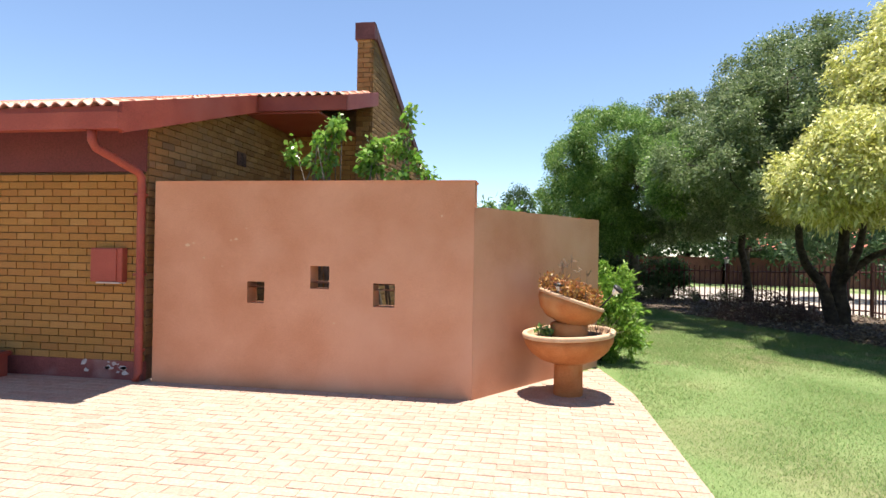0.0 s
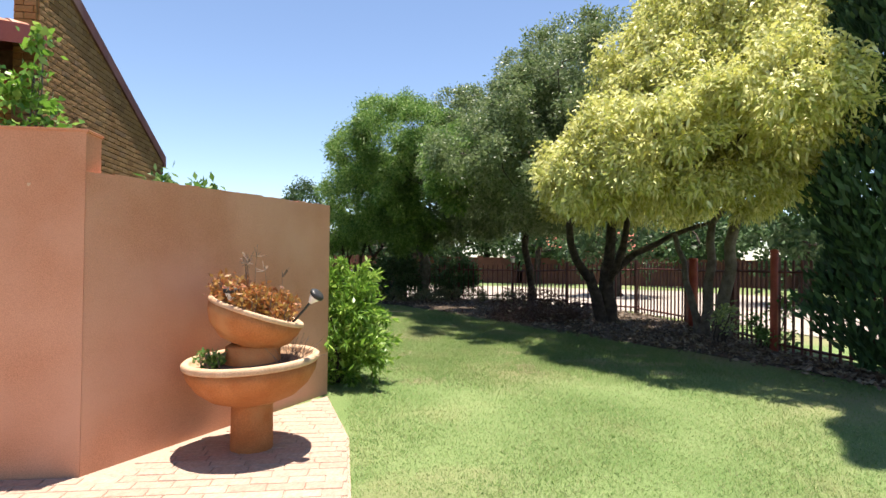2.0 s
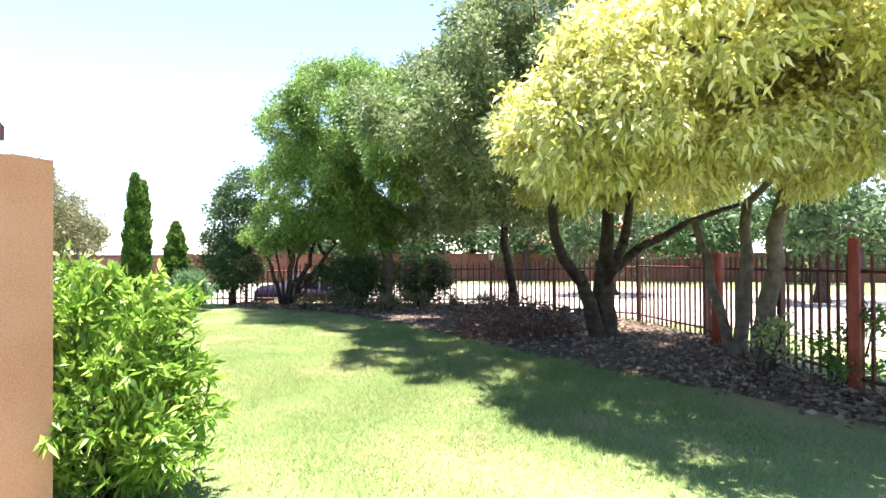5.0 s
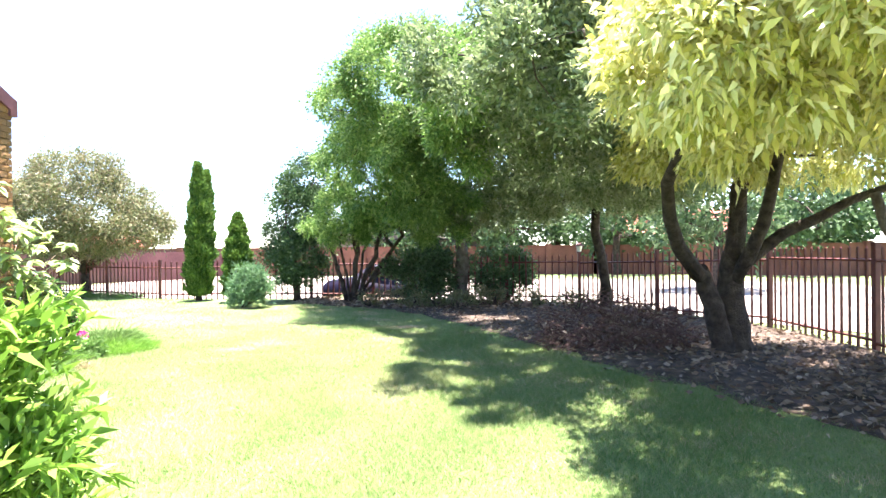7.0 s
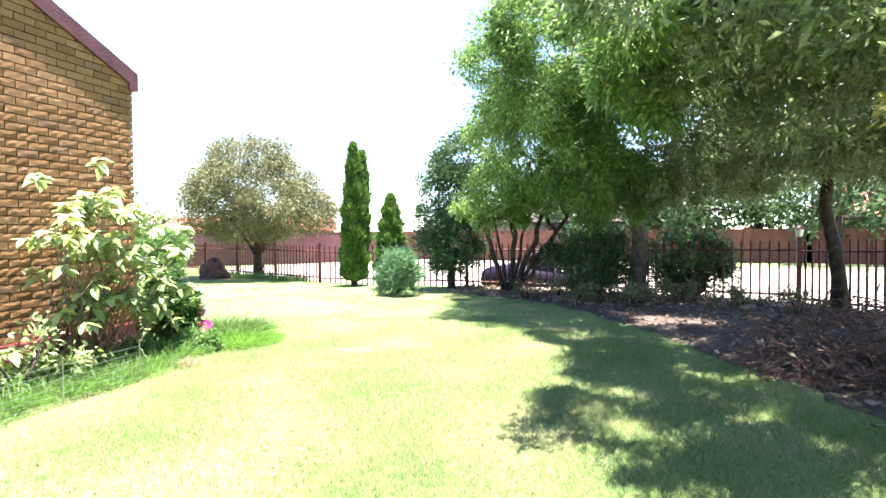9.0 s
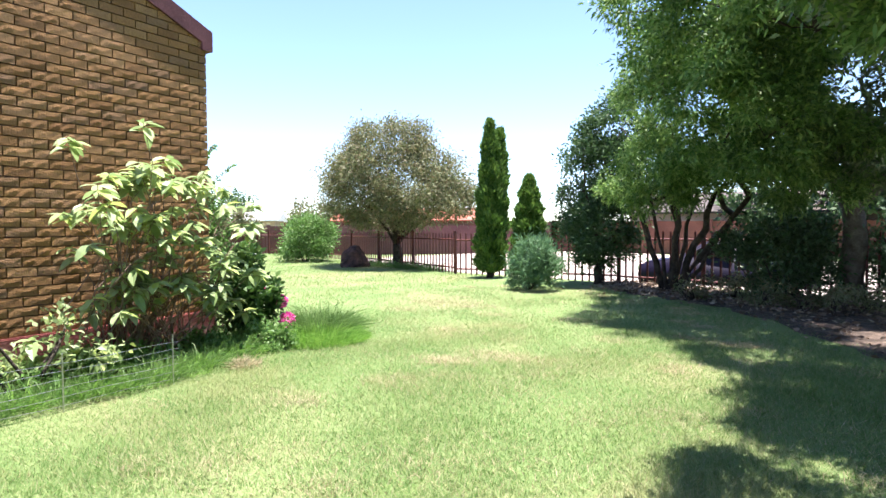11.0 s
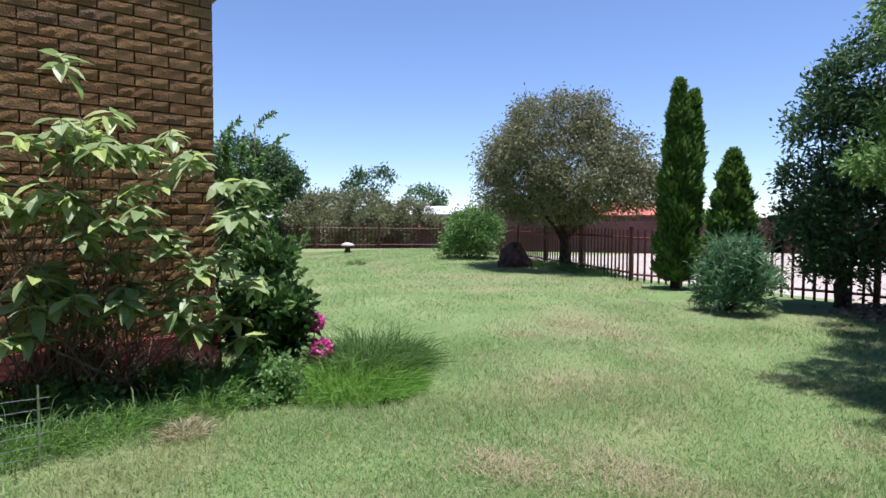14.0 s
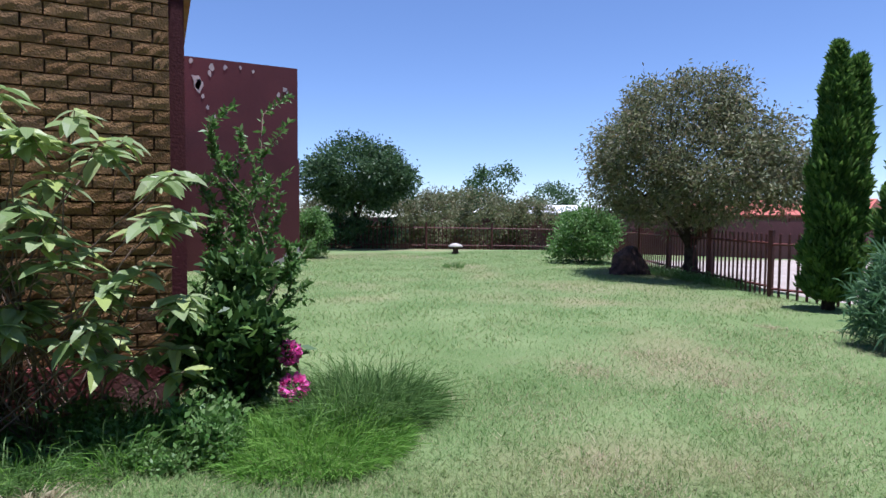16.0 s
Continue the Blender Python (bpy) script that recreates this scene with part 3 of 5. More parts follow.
scuffs = thing("plaster_scuffs", (-5.0, 7.12, 1.6), "small pale chips in the terracotta plaster", "paint patch")
rng = np.random.default_rng(4)
for x, z, r in ((-5.62, 1.56, 0.022), (-5.55, 1.58, 0.012), (-5.04, 1.63, 0.016), (-5.1, 1.62, 0.01), (-5.42, 1.42, 0.014), (-4.92, 1.75, 0.01), (-5.25, 0.4, 0.009), (-3.9, 0.75, 0.01), (-2.75, 1.9, 0.012), (-5.2, 1.33, 0.008)):
    pts = [(x + math.cos(t) * r * (0.6 + rng.random()), z + math.sin(t) * r * (0.5 + rng.random() * 0.7)) for t in np.linspace(0, 2 * math.pi, 9)[:-1]]
    part("chip", Geo().prism(pts, 7.1275, 7.132, "y"), M_POTRIM, scuffs)

# Front wing: brick core, plinth, boarded band under the eaves.
solo("wall_front", Geo().box(-15.0, 7.2, -0.2, -6.17, 7.4, 2.9), M_MORTAR, "yellow-brown brick house front", "wall", "structure")
solo("wall_side", Geo().prism([(7.4, -0.2), (11.02, -0.2), (11.02, 4.05), (7.4, 2.9)], -6.39, -6.17, "x"), M_MORTAR, "shaded brick side wall", "wall", "structure")
solo("wall_court_back", Geo().box(-6.17, 11.1, -0.2, -4.97, 11.3, 4.0), M_MORTAR, "shaded brick wall behind the courtyard", "wall", "structure")
solo("wall_back", Geo().box(-15.0, 15.6, -0.2, -4.98, 15.82, 3.3), M_MAROON, "maroon house back wall", "wall", "structure")
solo("eaves_band", Geo().box(-15.0, 7.14, 2.385, -6.165, 7.2, 2.9), M_MAROON, "dark red painted board under the eaves", "trim", "structure")
solo("plinth_front", Geo().box(-15.0, 7.14, -0.1, -6.15, 7.2, 0.225, 0.004), M_PLINTH, "dark painted plinth with flaking paint", "plinth", "structure")
rng = np.random.default_rng(8)
chips = thing("paint_flakes", (-6.6, 7.13, 0.1), "bare patches where plinth paint flaked off", "paint patch")
for k in range(14):
    x, z, r = -7.2 + rng.random() * 0.95, 0.08 + rng.random() * 0.14, 0.012 + rng.random() * 0.03
    pts = [(x + math.cos(t) * r * (0.6 + rng.random()), z + math.sin(t) * r * (0.4 + rng.random() * 0.6)) for t in np.linspace(0, 2 * math.pi, 9)[:-1]]
    part("flake", Geo().prism(pts, 7.136, 7.142, "y"), M_PEEL, chips)

SL = 0.289
roof_z = lambda y: 2.95 + SL * (y - 6.5)
g = Geo()
g.prism([(6.5, 2.83), (12.3, roof_z(12.3) - 0.12), (12.3, roof_z(12.3)), (6.5, 2.95)], -15.0, -5.98, "x")
solo("roof_front", g, M_TILE, "clay tiled roof slope", "roof", "structure")
g = Geo().prism([(9.4, roof_z(9.4) - 0.12), (11.0, roof_z(11.0) - 0.12), (11.0, roof_z(11.0)), (9.4, roof_z(9.4))], -5.98, -4.6, "x")
solo("roof_court", g, M_TILE, "clay tiled roof above the courtyard", "roof", "structure")
g = Geo().prism([(11.0, roof_z(11.0) - 0.12), (12.3, roof_z(12.3) - 0.12), (12.3, roof_z(12.3)), (11.0, roof_z(11.0))], -5.98, -4.99, "x")
g.prism([(12.3, roof_z(12.3) - 0.12), (16.05, 3.2), (16.05, 3.32), (12.3, roof_z(12.3))], -15.0, -4.99, "x")
solo("roof_back", g, M_TILE, "rear slope of the tiled roof", "roof", "structure")
solo("barge_board", Geo().prism([(6.46, 2.68), (9.34, 2.68 + 2.88 * 0.31), (9.34, 3.83), (6.46, 3.0)], -5.98, -5.94, "x"), M_RED, "dark red painted barge board", "trim", "structure")
solo("fascia_court", Geo().box(-5.94, 9.33, 3.58, -4.56, 9.37, 3.8, 0.004), M_RED, "dark red fascia above the courtyard", "trim", "structure")
solo("roof_end_board", Geo().prism([(9.35, roof_z(9.35) - 0.2), (11.0, roof_z(11.0) - 0.2), (11.0, roof_z(11.0) + 0.03), (9.35, roof_z(9.35) + 0.03)], -4.6, -4.56, "x"), M_RED, "dark red board closing the roof edge", "trim", "structure")
solo("soffit_court", Geo().box(-6.16, 9.38, 3.55, -4.99, 11.1, 3.58), M_RED, "dark red soffit above the courtyard", "trim", "structure")
solo("fascia_front", Geo().box(-15.0, 6.46, 2.84, -5.985, 6.5, 2.96), M_RED, "red painted fascia board", "trim", "structure")

# Tiles: half-round covers laid in courses.
def tile_geo():
    g = Geo()
    pr = [(-0.085, 0.0), (-0.062, 0.005), (-0.04, 0.027), (-0.017, 0.042), (0.006, 0.042), (0.028, 0.027), (0.05, 0.005), (0.085, 0.0)]
    top = [(x, y, z + (0.02 if y < 0 else 0.0)) for y in (-0.2, 0.2) for x, z in pr]
    bot = [(x, y, z - 0.014 + (0.02 if y < 0 else 0.0)) for y in (-0.2, 0.2) for x, z in pr]
    n = len(pr)
    f = []
    for i in range(n - 1):
        f += [(i, i + 1, n + i + 1, n + i), (2 * n + i, 3 * n + i, 3 * n + i + 1, 2 * n + i + 1), (i, 2 * n + i, 2 * n + i + 1, i + 1)]
    return g.add(top + bot, f)


tile = tile_geo().mesh("roof_tile", M_TILE)
tv, tf = tile_geo().v, tile_geo().f
tilt = pose(0, 0, 0, math.degrees(math.atan(SL)))
roof = thing("roof_tiles", (-6.2, 6.5, 2.95), "sun-bleached clay roof tiles in courses", "roof tiles", kind="structure")
rest = Geo()
for r in range(16):
    y = 6.62 + r * 0.36
    for c in range(58):
        x = -6.06 - c * 0.153
        m = Matrix.Translation((x, y, roof_z(y) + 0.015)) @ tilt
        if r < 7 and c < 38:
            piece("tile", tile, roof, m)
        else:
            rest.add([m @ Vector(v) for v in tv], tf)
for r in range(4):
    y = 9.5 + r * 0.36
    for c in range(9):
        piece("tile", tile, roof, Matrix.Translation((-5.9 + c * 0.153, y, roof_z(y) + 0.015)) @ tilt)
part("tile_field", rest, M_TILE, roof, kind="stuff")

gut = thing("gutter", (-6.3, 6.4, 2.75), "red painted box gutter along the eaves", "gutter")
prof = [(6.34, 2.7), (6.45, 2.7), (6.45, 2.86), (6.44, 2.86), (6.44, 2.715), (6.355, 2.715), (6.355, 2.86), (6.33, 2.87)]
part("channel", Geo().prism(prof, -15.0, -5.9, "x"), M_RED, gut)
part("end_cap", Geo().prism([(6.335, 2.7), (6.45, 2.7), (6.45, 2.865), (6.335, 2.865)], -5.9, -5.892, "x"), M_RED, gut)
dp = thing("downpipe", (-6.2, 7.08, 0.0), "red painted downpipe bracketed to brick wall", "downpipe")
g = Geo().tube([(-6.23, 6.4, 2.71), (-6.23, 6.4, 2.6), (-6.22, 6.44, 2.53), (-6.17, 7.02, 2.36), (-6.165, 7.07, 2.3), (-6.165, 7.08, 2.2), (-6.165, 7.08, 0.12), (-6.165, 7.03, 0.03)], 0.045, 12)
part("pipe", g, M_RED, dp, smooth=True)
for z in (0.35, 1.2, 2.1):
    part("bracket", Geo().box(-6.245, 7.06, z, -6.125, 7.14, z + 0.03, 0.003), M_RED, dp)
mb = thing("meter_box", (-6.58, 7.13, 1.12), "red painted metal meter box on brick", "meter box")
part("body", Geo().box(-6.79, 7.07, 1.125, -6.385, 7.16, 1.51, 0.006), M_RED, mb)
part("door", Geo().box(-6.775, 7.055, 1.14, -6.45, 7.07, 1.5, 0.004), M_RED, mb)
part("sill", Geo().box(-6.7, 7.05, 1.108, -6.4, 7.15, 1.122, 0.002), M_PEEL, mb)

# Gable fin.
FIN0, FIN1, ZT0, ZT1 = 11.02, 15.86, 5.42, 3.39
fin_top = lambda y: ZT0 + (ZT1 - ZT0) * (y - FIN0) / (FIN1 - FIN0)
solo("wall_gable", Geo().prism([(FIN0 + 0.03, -0.2), (FIN1 - 0.03, -0.2), (FIN1 - 0.03, fin_top(FIN1)), (FIN0 + 0.03, fin_top(FIN0))], -4.97, -4.71, "x"), M_MORTAR,
     "tall sloping gable wall of brown rock-face brick", "wall", "structure")
g = Geo().prism([(FIN0 - 0.03, ZT0 - 0.2), (FIN0 + 0.1, ZT0 - 0.2), (FIN0 + 0.1, fin_top(FIN0 + 0.1) - 0.09), (FIN1 - 0.08, fin_top(FIN1 - 0.08) - 0.09), (FIN1 - 0.08, fin_top(FIN1) - 0.14), (FIN1 + 0.05, fin_top(FIN1) - 0.14),
                 (FIN1 + 0.05, fin_top(FIN1) + 0.075), (FIN0 + 0.05, ZT0 + 0.09), (FIN0 - 0.03, ZT0 + 0.09)], -5.0, -4.648, "x")
solo("gable_coping", g, M_COPING, "weathered dark maroon gable coping", "coping", "structure")
solo("gable_plinth", Geo().box(-5.0, FIN0 - 0.02, -0.2, -4.655, FIN1 + 0.02, 0.37, 0.01), M_PLINTH, "flaking maroon painted plinth", "plinth", "structure")
solo("wall_return", Geo().box(-5.4, 15.84, -0.1, -5.02, 15.95, 3.3, 0.01), M_MAROON, "dark maroon plastered wall end behind the gable", "trim", "structure")

# Maroon annex.
annex = Geo().box(-22.0, 11.0, -0.2, -15.6, 19.0, 2.75)
annex.box(-22.0, 11.0, 2.75, -15.63, 18.97, 5.05)
solo("wall_annex", annex, M_MAROON, "dark maroon plastered annex with peeling paint", "building", "structure")
rng = np.random.default_rng(12)
peel = thing("peeling_paint", (-15.6, 17.0, 4.5), "pale patches of peeled wall paint", "paint patch")
for y, z, r in ((16.62, 4.5, 0.15), (16.66, 4.38, 0.11), (16.95, 4.85, 0.07), (17.25, 4.88, 0.05), (16.9, 4.7, 0.06), (18.65, 4.5, 0.06), (18.72, 4.4, 0.05), (17.9, 4.85, 0.04), (16.85, 3.9, 0.05), (17.0, 3.7, 0.04),
                (16.5, 4.95, 0.05), (18.5, 4.35, 0.05), (17.6, 4.92, 0.04), (16.75, 4.15, 0.04)):
    pts = [(y + math.cos(t) * r * (0.5 + 0.6 * rng.random()), z + math.sin(t) * r * (0.7 + 0.9 * rng.random())) for t in np.linspace(0, 2 * math.pi, 11)[:-1]]
    part("patch", Geo().prism(pts, -15.632, -15.622, "x"), M_PEEL, peel)
pts = [(18.3, -0.05), (18.99, -0.05), (18.99, 0.62), (18.75, 0.55), (18.6, 0.3), (18.35, 0.2)]
part("base_patch", Geo().prism(pts, -15.602, -15.592, "x"), M_PEEL, peel, "bare grey plaster at the foot of the wall")

# ---- fence ----
TOPS = [1.5, 1.5, 1.48, 1.46, 1.42, 1.4, 1.24, 1.2, 1.17, 1.1, 1.1, 1.08, 1.05]


def fence_run(line, tops, group, skip=0):
    for k, ((ax, ay), (bx, by)) in enumerate(zip(line, line[1:])):
        ln = math.hypot(bx - ax, by - ay)
        sub = max(1, round(ln / 2.5))
        for s in range(sub):
            t0, t1 = s / sub, (s + 1) / sub
            p, q = Vector((ax + (bx - ax) * t0, ay + (by - ay) * t0, 0)), Vector((ax + (bx - ax) * t1, ay + (by - ay) * t1, 0))
            h0, h1 = tops[k] + (tops[k + 1] - tops[k]) * t0, tops[k] + (tops[k + 1] - tops[k]) * t1
            ang = math.atan2(q.y - p.y, q.x - p.x)
            length = (q - p).length
            f = thing("palisade_fence", p, "dark red steel palisade fence panel with flat pales", "fence", group)
            hm = (h0 + h1) / 2
            for z in (0.17, hm - 0.17):
                part("rail", Geo().tube([p + Vector((0, 0, z)), q + Vector((0, 0, z + (h1 - h0)))], 0.022, 4), M_FENCE, f)
            me = Geo().box(-0.018, -0.012, -0.03, 0.018, 0.012, hm - 0.02, 0.0)
            me.add([(-0.018, -0.012, hm - 0.02), (0.018, -0.012, hm - 0.02), (0.018, 0.012, hm - 0.02), (-0.018, 0.012, hm - 0.02), (0, 0, hm + 0.015)], [(0, 1, 4), (1, 2, 4), (2, 3, 4), (3, 0, 4)])
            me = me.mesh("pale", M_FENCE)
            n = int(length / 0.165)
            for i in range(1, n):
                w = p.lerp(q, i / n)
                piece("pale", me, f, Matrix.Translation((w.x, w.y, (h1 - h0) * (i / n - 0.5))) @ Matrix.Rotation(ang, 4, "Z"))
            post = thing("fence_post", p, "dark red square steel fence post", "fence post", group + " posts")
            part("shaft", Geo().box(p.x - 0.04, p.y - 0.04, -0.1, p.x + 0.04, p.y + 0.04, h0 + 0.04, 0.006), M_FENCE, post)
            part("cap", Geo().box(p.x - 0.046, p.y - 0.046, h0 + 0.04, p.x + 0.046, p.y + 0.046, h0 + 0.055, 0.004), M_FENCE, post)


fence_run(FENCE, TOPS, "garden fence")
fence_run([(-20.9, 31.0), (-24.6, 23.5), (-26.5, 17.0)], [1.05, 1.1, 1.1], "far fence")
for x, y, h, r in ((5.9, 11.6, 1.6, 0.062), (6.52, 14.95, 1.46, 0.095)):
    post = thing("gate_post", (x, y, 0), "thick brick-red timber fence post", "fence post")
    part("shaft", Geo().tube([(x, y, -0.1), (x, y, h * 0.5), (x, y, h)], [r, r * 0.96, r * 0.94], 12), M_POST, post, smooth=True)
    part("cap", Geo().lathe([(r, 0), (r * 1.04, 0.02), (r * 0.9, 0.05), (r * 0.2, 0.06)], Matrix.Translation((x, y, h)), 12), M_POST, post, smooth=True)
lamp_post = thing("post_lamp", (4.62, 23.05, 1.28), "small lantern on top of fence post", "lamp")
part("base", Geo().box(4.56, 22.99, 1.28, 4.68, 23.11, 1.32, 0.005), M_FENCE, lamp_post)
part("lantern", Geo().lathe([(0.05, 0), (0.085, 0.14), (0.08, 0.15)], Matrix.Translation((4.62, 23.05, 1.32)), 8), M_LENS, lamp_post)
part("roof", Geo().lathe([(0.12, 0), (0.11, 0.02), (0.02, 0.08)], Matrix.Translation((4.62, 23.05, 1.47)), 8), M_FENCE, lamp_post)

# ---- beyond the fence ----
FAR = [(44, -8), (46, 18), (36, 40), (12, 49), (-14, 50), (-40, 50)]
for k, ((ax, ay), (bx, by)) in enumerate(zip(FAR, FAR[1:])):
    d = Vector((bx - ax, by - ay, 0))
    n = Vector((-d.y, d.x, 0)).normalized() * 0.22
    ln = d.length
    w = thing("boundary_wall", (ax, ay, -0.5), "brown-red brick boundary wall across the road", "boundary wall", "walls across the road")
    part("panel", Geo().prism([(ax, ay), (bx, by), (bx - n.x, by - n.y), (ax - n.x, ay - n.y)], -0.7, 1.45, "z"), M_BWALL if k < 4 else M_DARKWALL, w)
    part("coping", Geo().prism([(ax + n.x * 0.2, ay + n.y * 0.2), (bx + n.x * 0.2, by + n.y * 0.2), (bx - n.x * 1.2, by - n.y * 1.2), (ax - n.x * 1.2, ay - n.y * 1.2)], 1.45, 1.53, "z"), M_BWALL, w)
    m = int(ln / 3.2)
    for i in range(m + 1):
        p = Vector((ax, ay, 0)).lerp(Vector((bx, by, 0)), i / m)
        part("pier", Geo().box(p.x - 0.2, p.y - 0.2, -0.7, p.x + 0.2, p.y + 0.2, 1.62, 0.01), M_BWALL, w)
# Wall behind the far fence on the lawn side.
w = thing("back_boundary_wall", (-24, 32, -0.3), "dark red boundary wall behind far fence", "boundary wall")
for (ax, ay), (bx, by), h in (((-40, 15), (-33, 27), 1.35), ((-33, 27), (-27, 36.5), 1.35), ((-27, 36.5), (-14, 47), 1.3)):
    d = Vector((bx - ax, by - ay, 0)).normalized()
    part("panel", Geo().prism([(ax, ay), (bx, by), (bx - d.y * 0.2, by + d.x * 0.2), (ax - d.y * 0.2, ay + d.x * 0.2)], -0.7, h, "z"), M_DARKWALL, w)


def far_house(x, y, w, d, h, roof_h, wall_m, roof_m, label, ang=0.0):
    m = pose(x, y, -0.5, 0, 0, ang)
    t = thing("house", (x, y, -0.5), label, "house")
    place = lambda gg: Geo().add([m @ Vector(v) for v in gg.v], gg.f)
    wall = part("wall", place(Geo().box(-w / 2, -d / 2, 0, w / 2, d / 2, h)), wall_m, t)
    part("roof", place(Geo().prism([(-d / 2 - 0.5, h), (d / 2 + 0.5, h), (d / 2 + 0.5, h + 0.12), (0, h + roof_h), (-d / 2 - 0.5, h + 0.12)], -w / 2 - 0.4, w / 2 + 0.4, "x")), roof_m, t)
    k = max(2, int(w / 3.5))
    for i in range(k):
        cx = -w / 2 + w * (i + 0.5) / k
        win = part("window", place(Geo().box(cx - 0.65, -d / 2 - 0.03, 0.95, cx + 0.65, -d / 2 + 0.02, 2.05)), M_GLASSD, t)
        part("frame", place(Geo().box(cx - 0.72, -d / 2 - 0.05, 0.86, cx + 0.72, -d / 2 - 0.032, 0.95).box(cx - 0.03, -d / 2 - 0.05, 0.95, cx + 0.03, -d / 2 - 0.032, 2.05)), M_WHITE, win)


far_house(-2.0, 56.0, 15, 8, 2.5, 1.5, M_HOUSE, M_ROOFG, "pink plastered house with grey roof across the road")
far_house(22, 55.0, 14, 8, 2.6, 2.2, M_HOUSE, M_ROOFR, "plastered house with red roof across the road", -25)
far_house(58, 22.0, 14, 8, 2.6, 2.2, M_BWALL, M_ROOFR, "brick house with red roof across the road", -80)
far_house(-34, 62.0, 15, 8, 2.2, 1.4, M_BWALL, M_ROOFR, "low red-roofed house beyond the boundary wall", 20)
far_house(-52, 52.0, 12, 7, 2.3, 1.0, M_HOUSE, M_WHITE, "low building with white sheet roof far off", 40)


def car(x, y, z, ang):
    m = pose(x, y, z, 0, 0, ang)
    t = thing("parked_car", (x, y, z), "dark blue hatchback car parked beyond the fence", "car")
    prof = [(-2.0, 0.32), (-2.02, 0.62), (-1.9, 0.85), (-1.1, 0.95), (-0.45, 1.38), (0.2, 1.46), (1.2, 1.42), (1.75, 1.05), (1.95, 0.9), (2.0, 0.5), (1.95, 0.3)]
    bm = bmesh.new()
    lo = [bm.verts.new((px, -0.82 + (0.14 if pz > 1.0 else 0), pz)) for px, pz in prof]
    hi = [bm.verts.new((px, 0.82 - (0.14 if pz > 1.0 else 0), pz)) for px, pz in prof]
    bm.faces.new(lo[::-1]), bm.faces.new(hi)
    for i in range(len(prof)):
        j = (i + 1) % len(prof)
        bm.faces.new((lo[i], lo[j], hi[j], hi[i]))
    bmesh.ops.recalc_face_normals(bm, faces=bm.faces[:])
    bmesh.ops.bevel(bm, geom=bm.edges[:], offset=0.05, segments=2, affect="EDGES")
    bm.transform(m)
    part("body", Geo().bm(bm), M_CAR, t, smooth=True)
    place = lambda gg: Geo().add([m @ Vector(v) for v in gg.v], gg.f)
    for s in (-1, 1):
        yy = s * 0.735
        part("side_window", place(Geo().prism([(-0.85, 1.0), (-0.38, 1.33), (0.2, 1.39), (0.2, 0.98)], yy - 0.03 + s * 0.03, yy + 0.03 + s * 0.03, "y")), M_GLASSD, t)
        part("side_window", place(Geo().prism([(0.28, 0.98), (0.28, 1.39), (1.15, 1.35), (1.5, 1.05)], yy - 0.03 + s * 0.03, yy + 0.03 + s * 0.03, "y")), M_GLASSD, t)
        part("headlight", place(Geo().box(-2.03, s * 0.6 - 0.15, 0.62, -1.9, s * 0.6 + 0.15, 0.78, 0.02)), M_LENS, t)
        for wx in (-1.25, 1.25):
            q = m @ pose(wx, s * 0.74, 0.3, 90)
            wh = part("wheel", Geo().lathe([(0.12, -0.09), (0.29, -0.09), (0.31, -0.06), (0.31, 0.06), (0.29, 0.09), (0.12, 0.09)], q, 24), M_TYRE, t, smooth=True)
            part("rim", Geo().lathe([(0.04, -0.1), (0.19, -0.096), (0.2, -0.08), (0.2, 0.08), (0.19, 0.096), (0.04, 0.1)], q, 18), M_STEEL, wh)


car(-0.85, 28.2, -0.5, 4)

# ---- trees ----
tree("yellow_tree", 21, (5.05, 15.9, 0), (4.95, 15.8, 1.35), 0.2,
     [(3.35, 11.9, 2.75, 1.2, 1.5, 0.75), (4.0, 10.8, 2.95, 1.2, 1.25, 0.75), (4.35, 11.8, 3.9, 1.15, 1.4, 0.9), (5.35, 12.0, 5.2, 1.4, 1.7, 1.4), (5.4, 10.9, 4.0, 1.2, 1.2, 1.0), (4.55, 9.65, 3.55, 0.95, 0.85, 0.65), (3.6, 10.6, 3.2, 1.05, 0.95, 0.6), (4.9, 10.5, 3.2, 1.2, 1.2, 0.55), (3.5, 11.6, 3.3, 1.1, 1.2, 0.6), (2.95, 11.7, 2.65, 0.75, 1.0, 0.5), (3.65, 10.45, 2.75, 0.95, 0.85, 0.45), (4.3, 15.3, 2.7, 1.2, 1.0, 0.45), (6.2, 15.6, 2.8, 1.1, 1.2, 0.55),
      (5.0, 13.6, 3.6, 1.8, 1.6, 1.1), (5.9, 13.2, 6.1, 1.3, 1.5, 1.2), (4.6, 13.0, 4.7, 1.2, 1.2, 0.9), (5.4, 15.2, 3.4, 1.6, 1.3, 0.9)],
     M_BARK, L_YELLOW, "spreading tree with variegated yellow leaves and dark trunk", 6400, 34, 0.08, 0.098, 0.38, 11, 0.35, -0.15, 0.4, 0.35,
     stems=[((5.05, 15.9, 0), (4.95, 15.8, 1.35), 0.2), ((4.86, 15.86, 0), (4.4, 15.6, 1.15), 0.14)],
     boughs=[((4.4, 15.6, 1.05), (3.5, 12.7, 2.75), 0.1), ((5.0, 15.85, 1.1), (6.9, 14.9, 2.3), 0.1), ((4.98, 15.82, 1.0), (4.6, 14.0, 2.8), 0.1), ((4.95, 15.8, 1.3), (5.2, 14.6, 3.4), 0.13)], bunch=11)
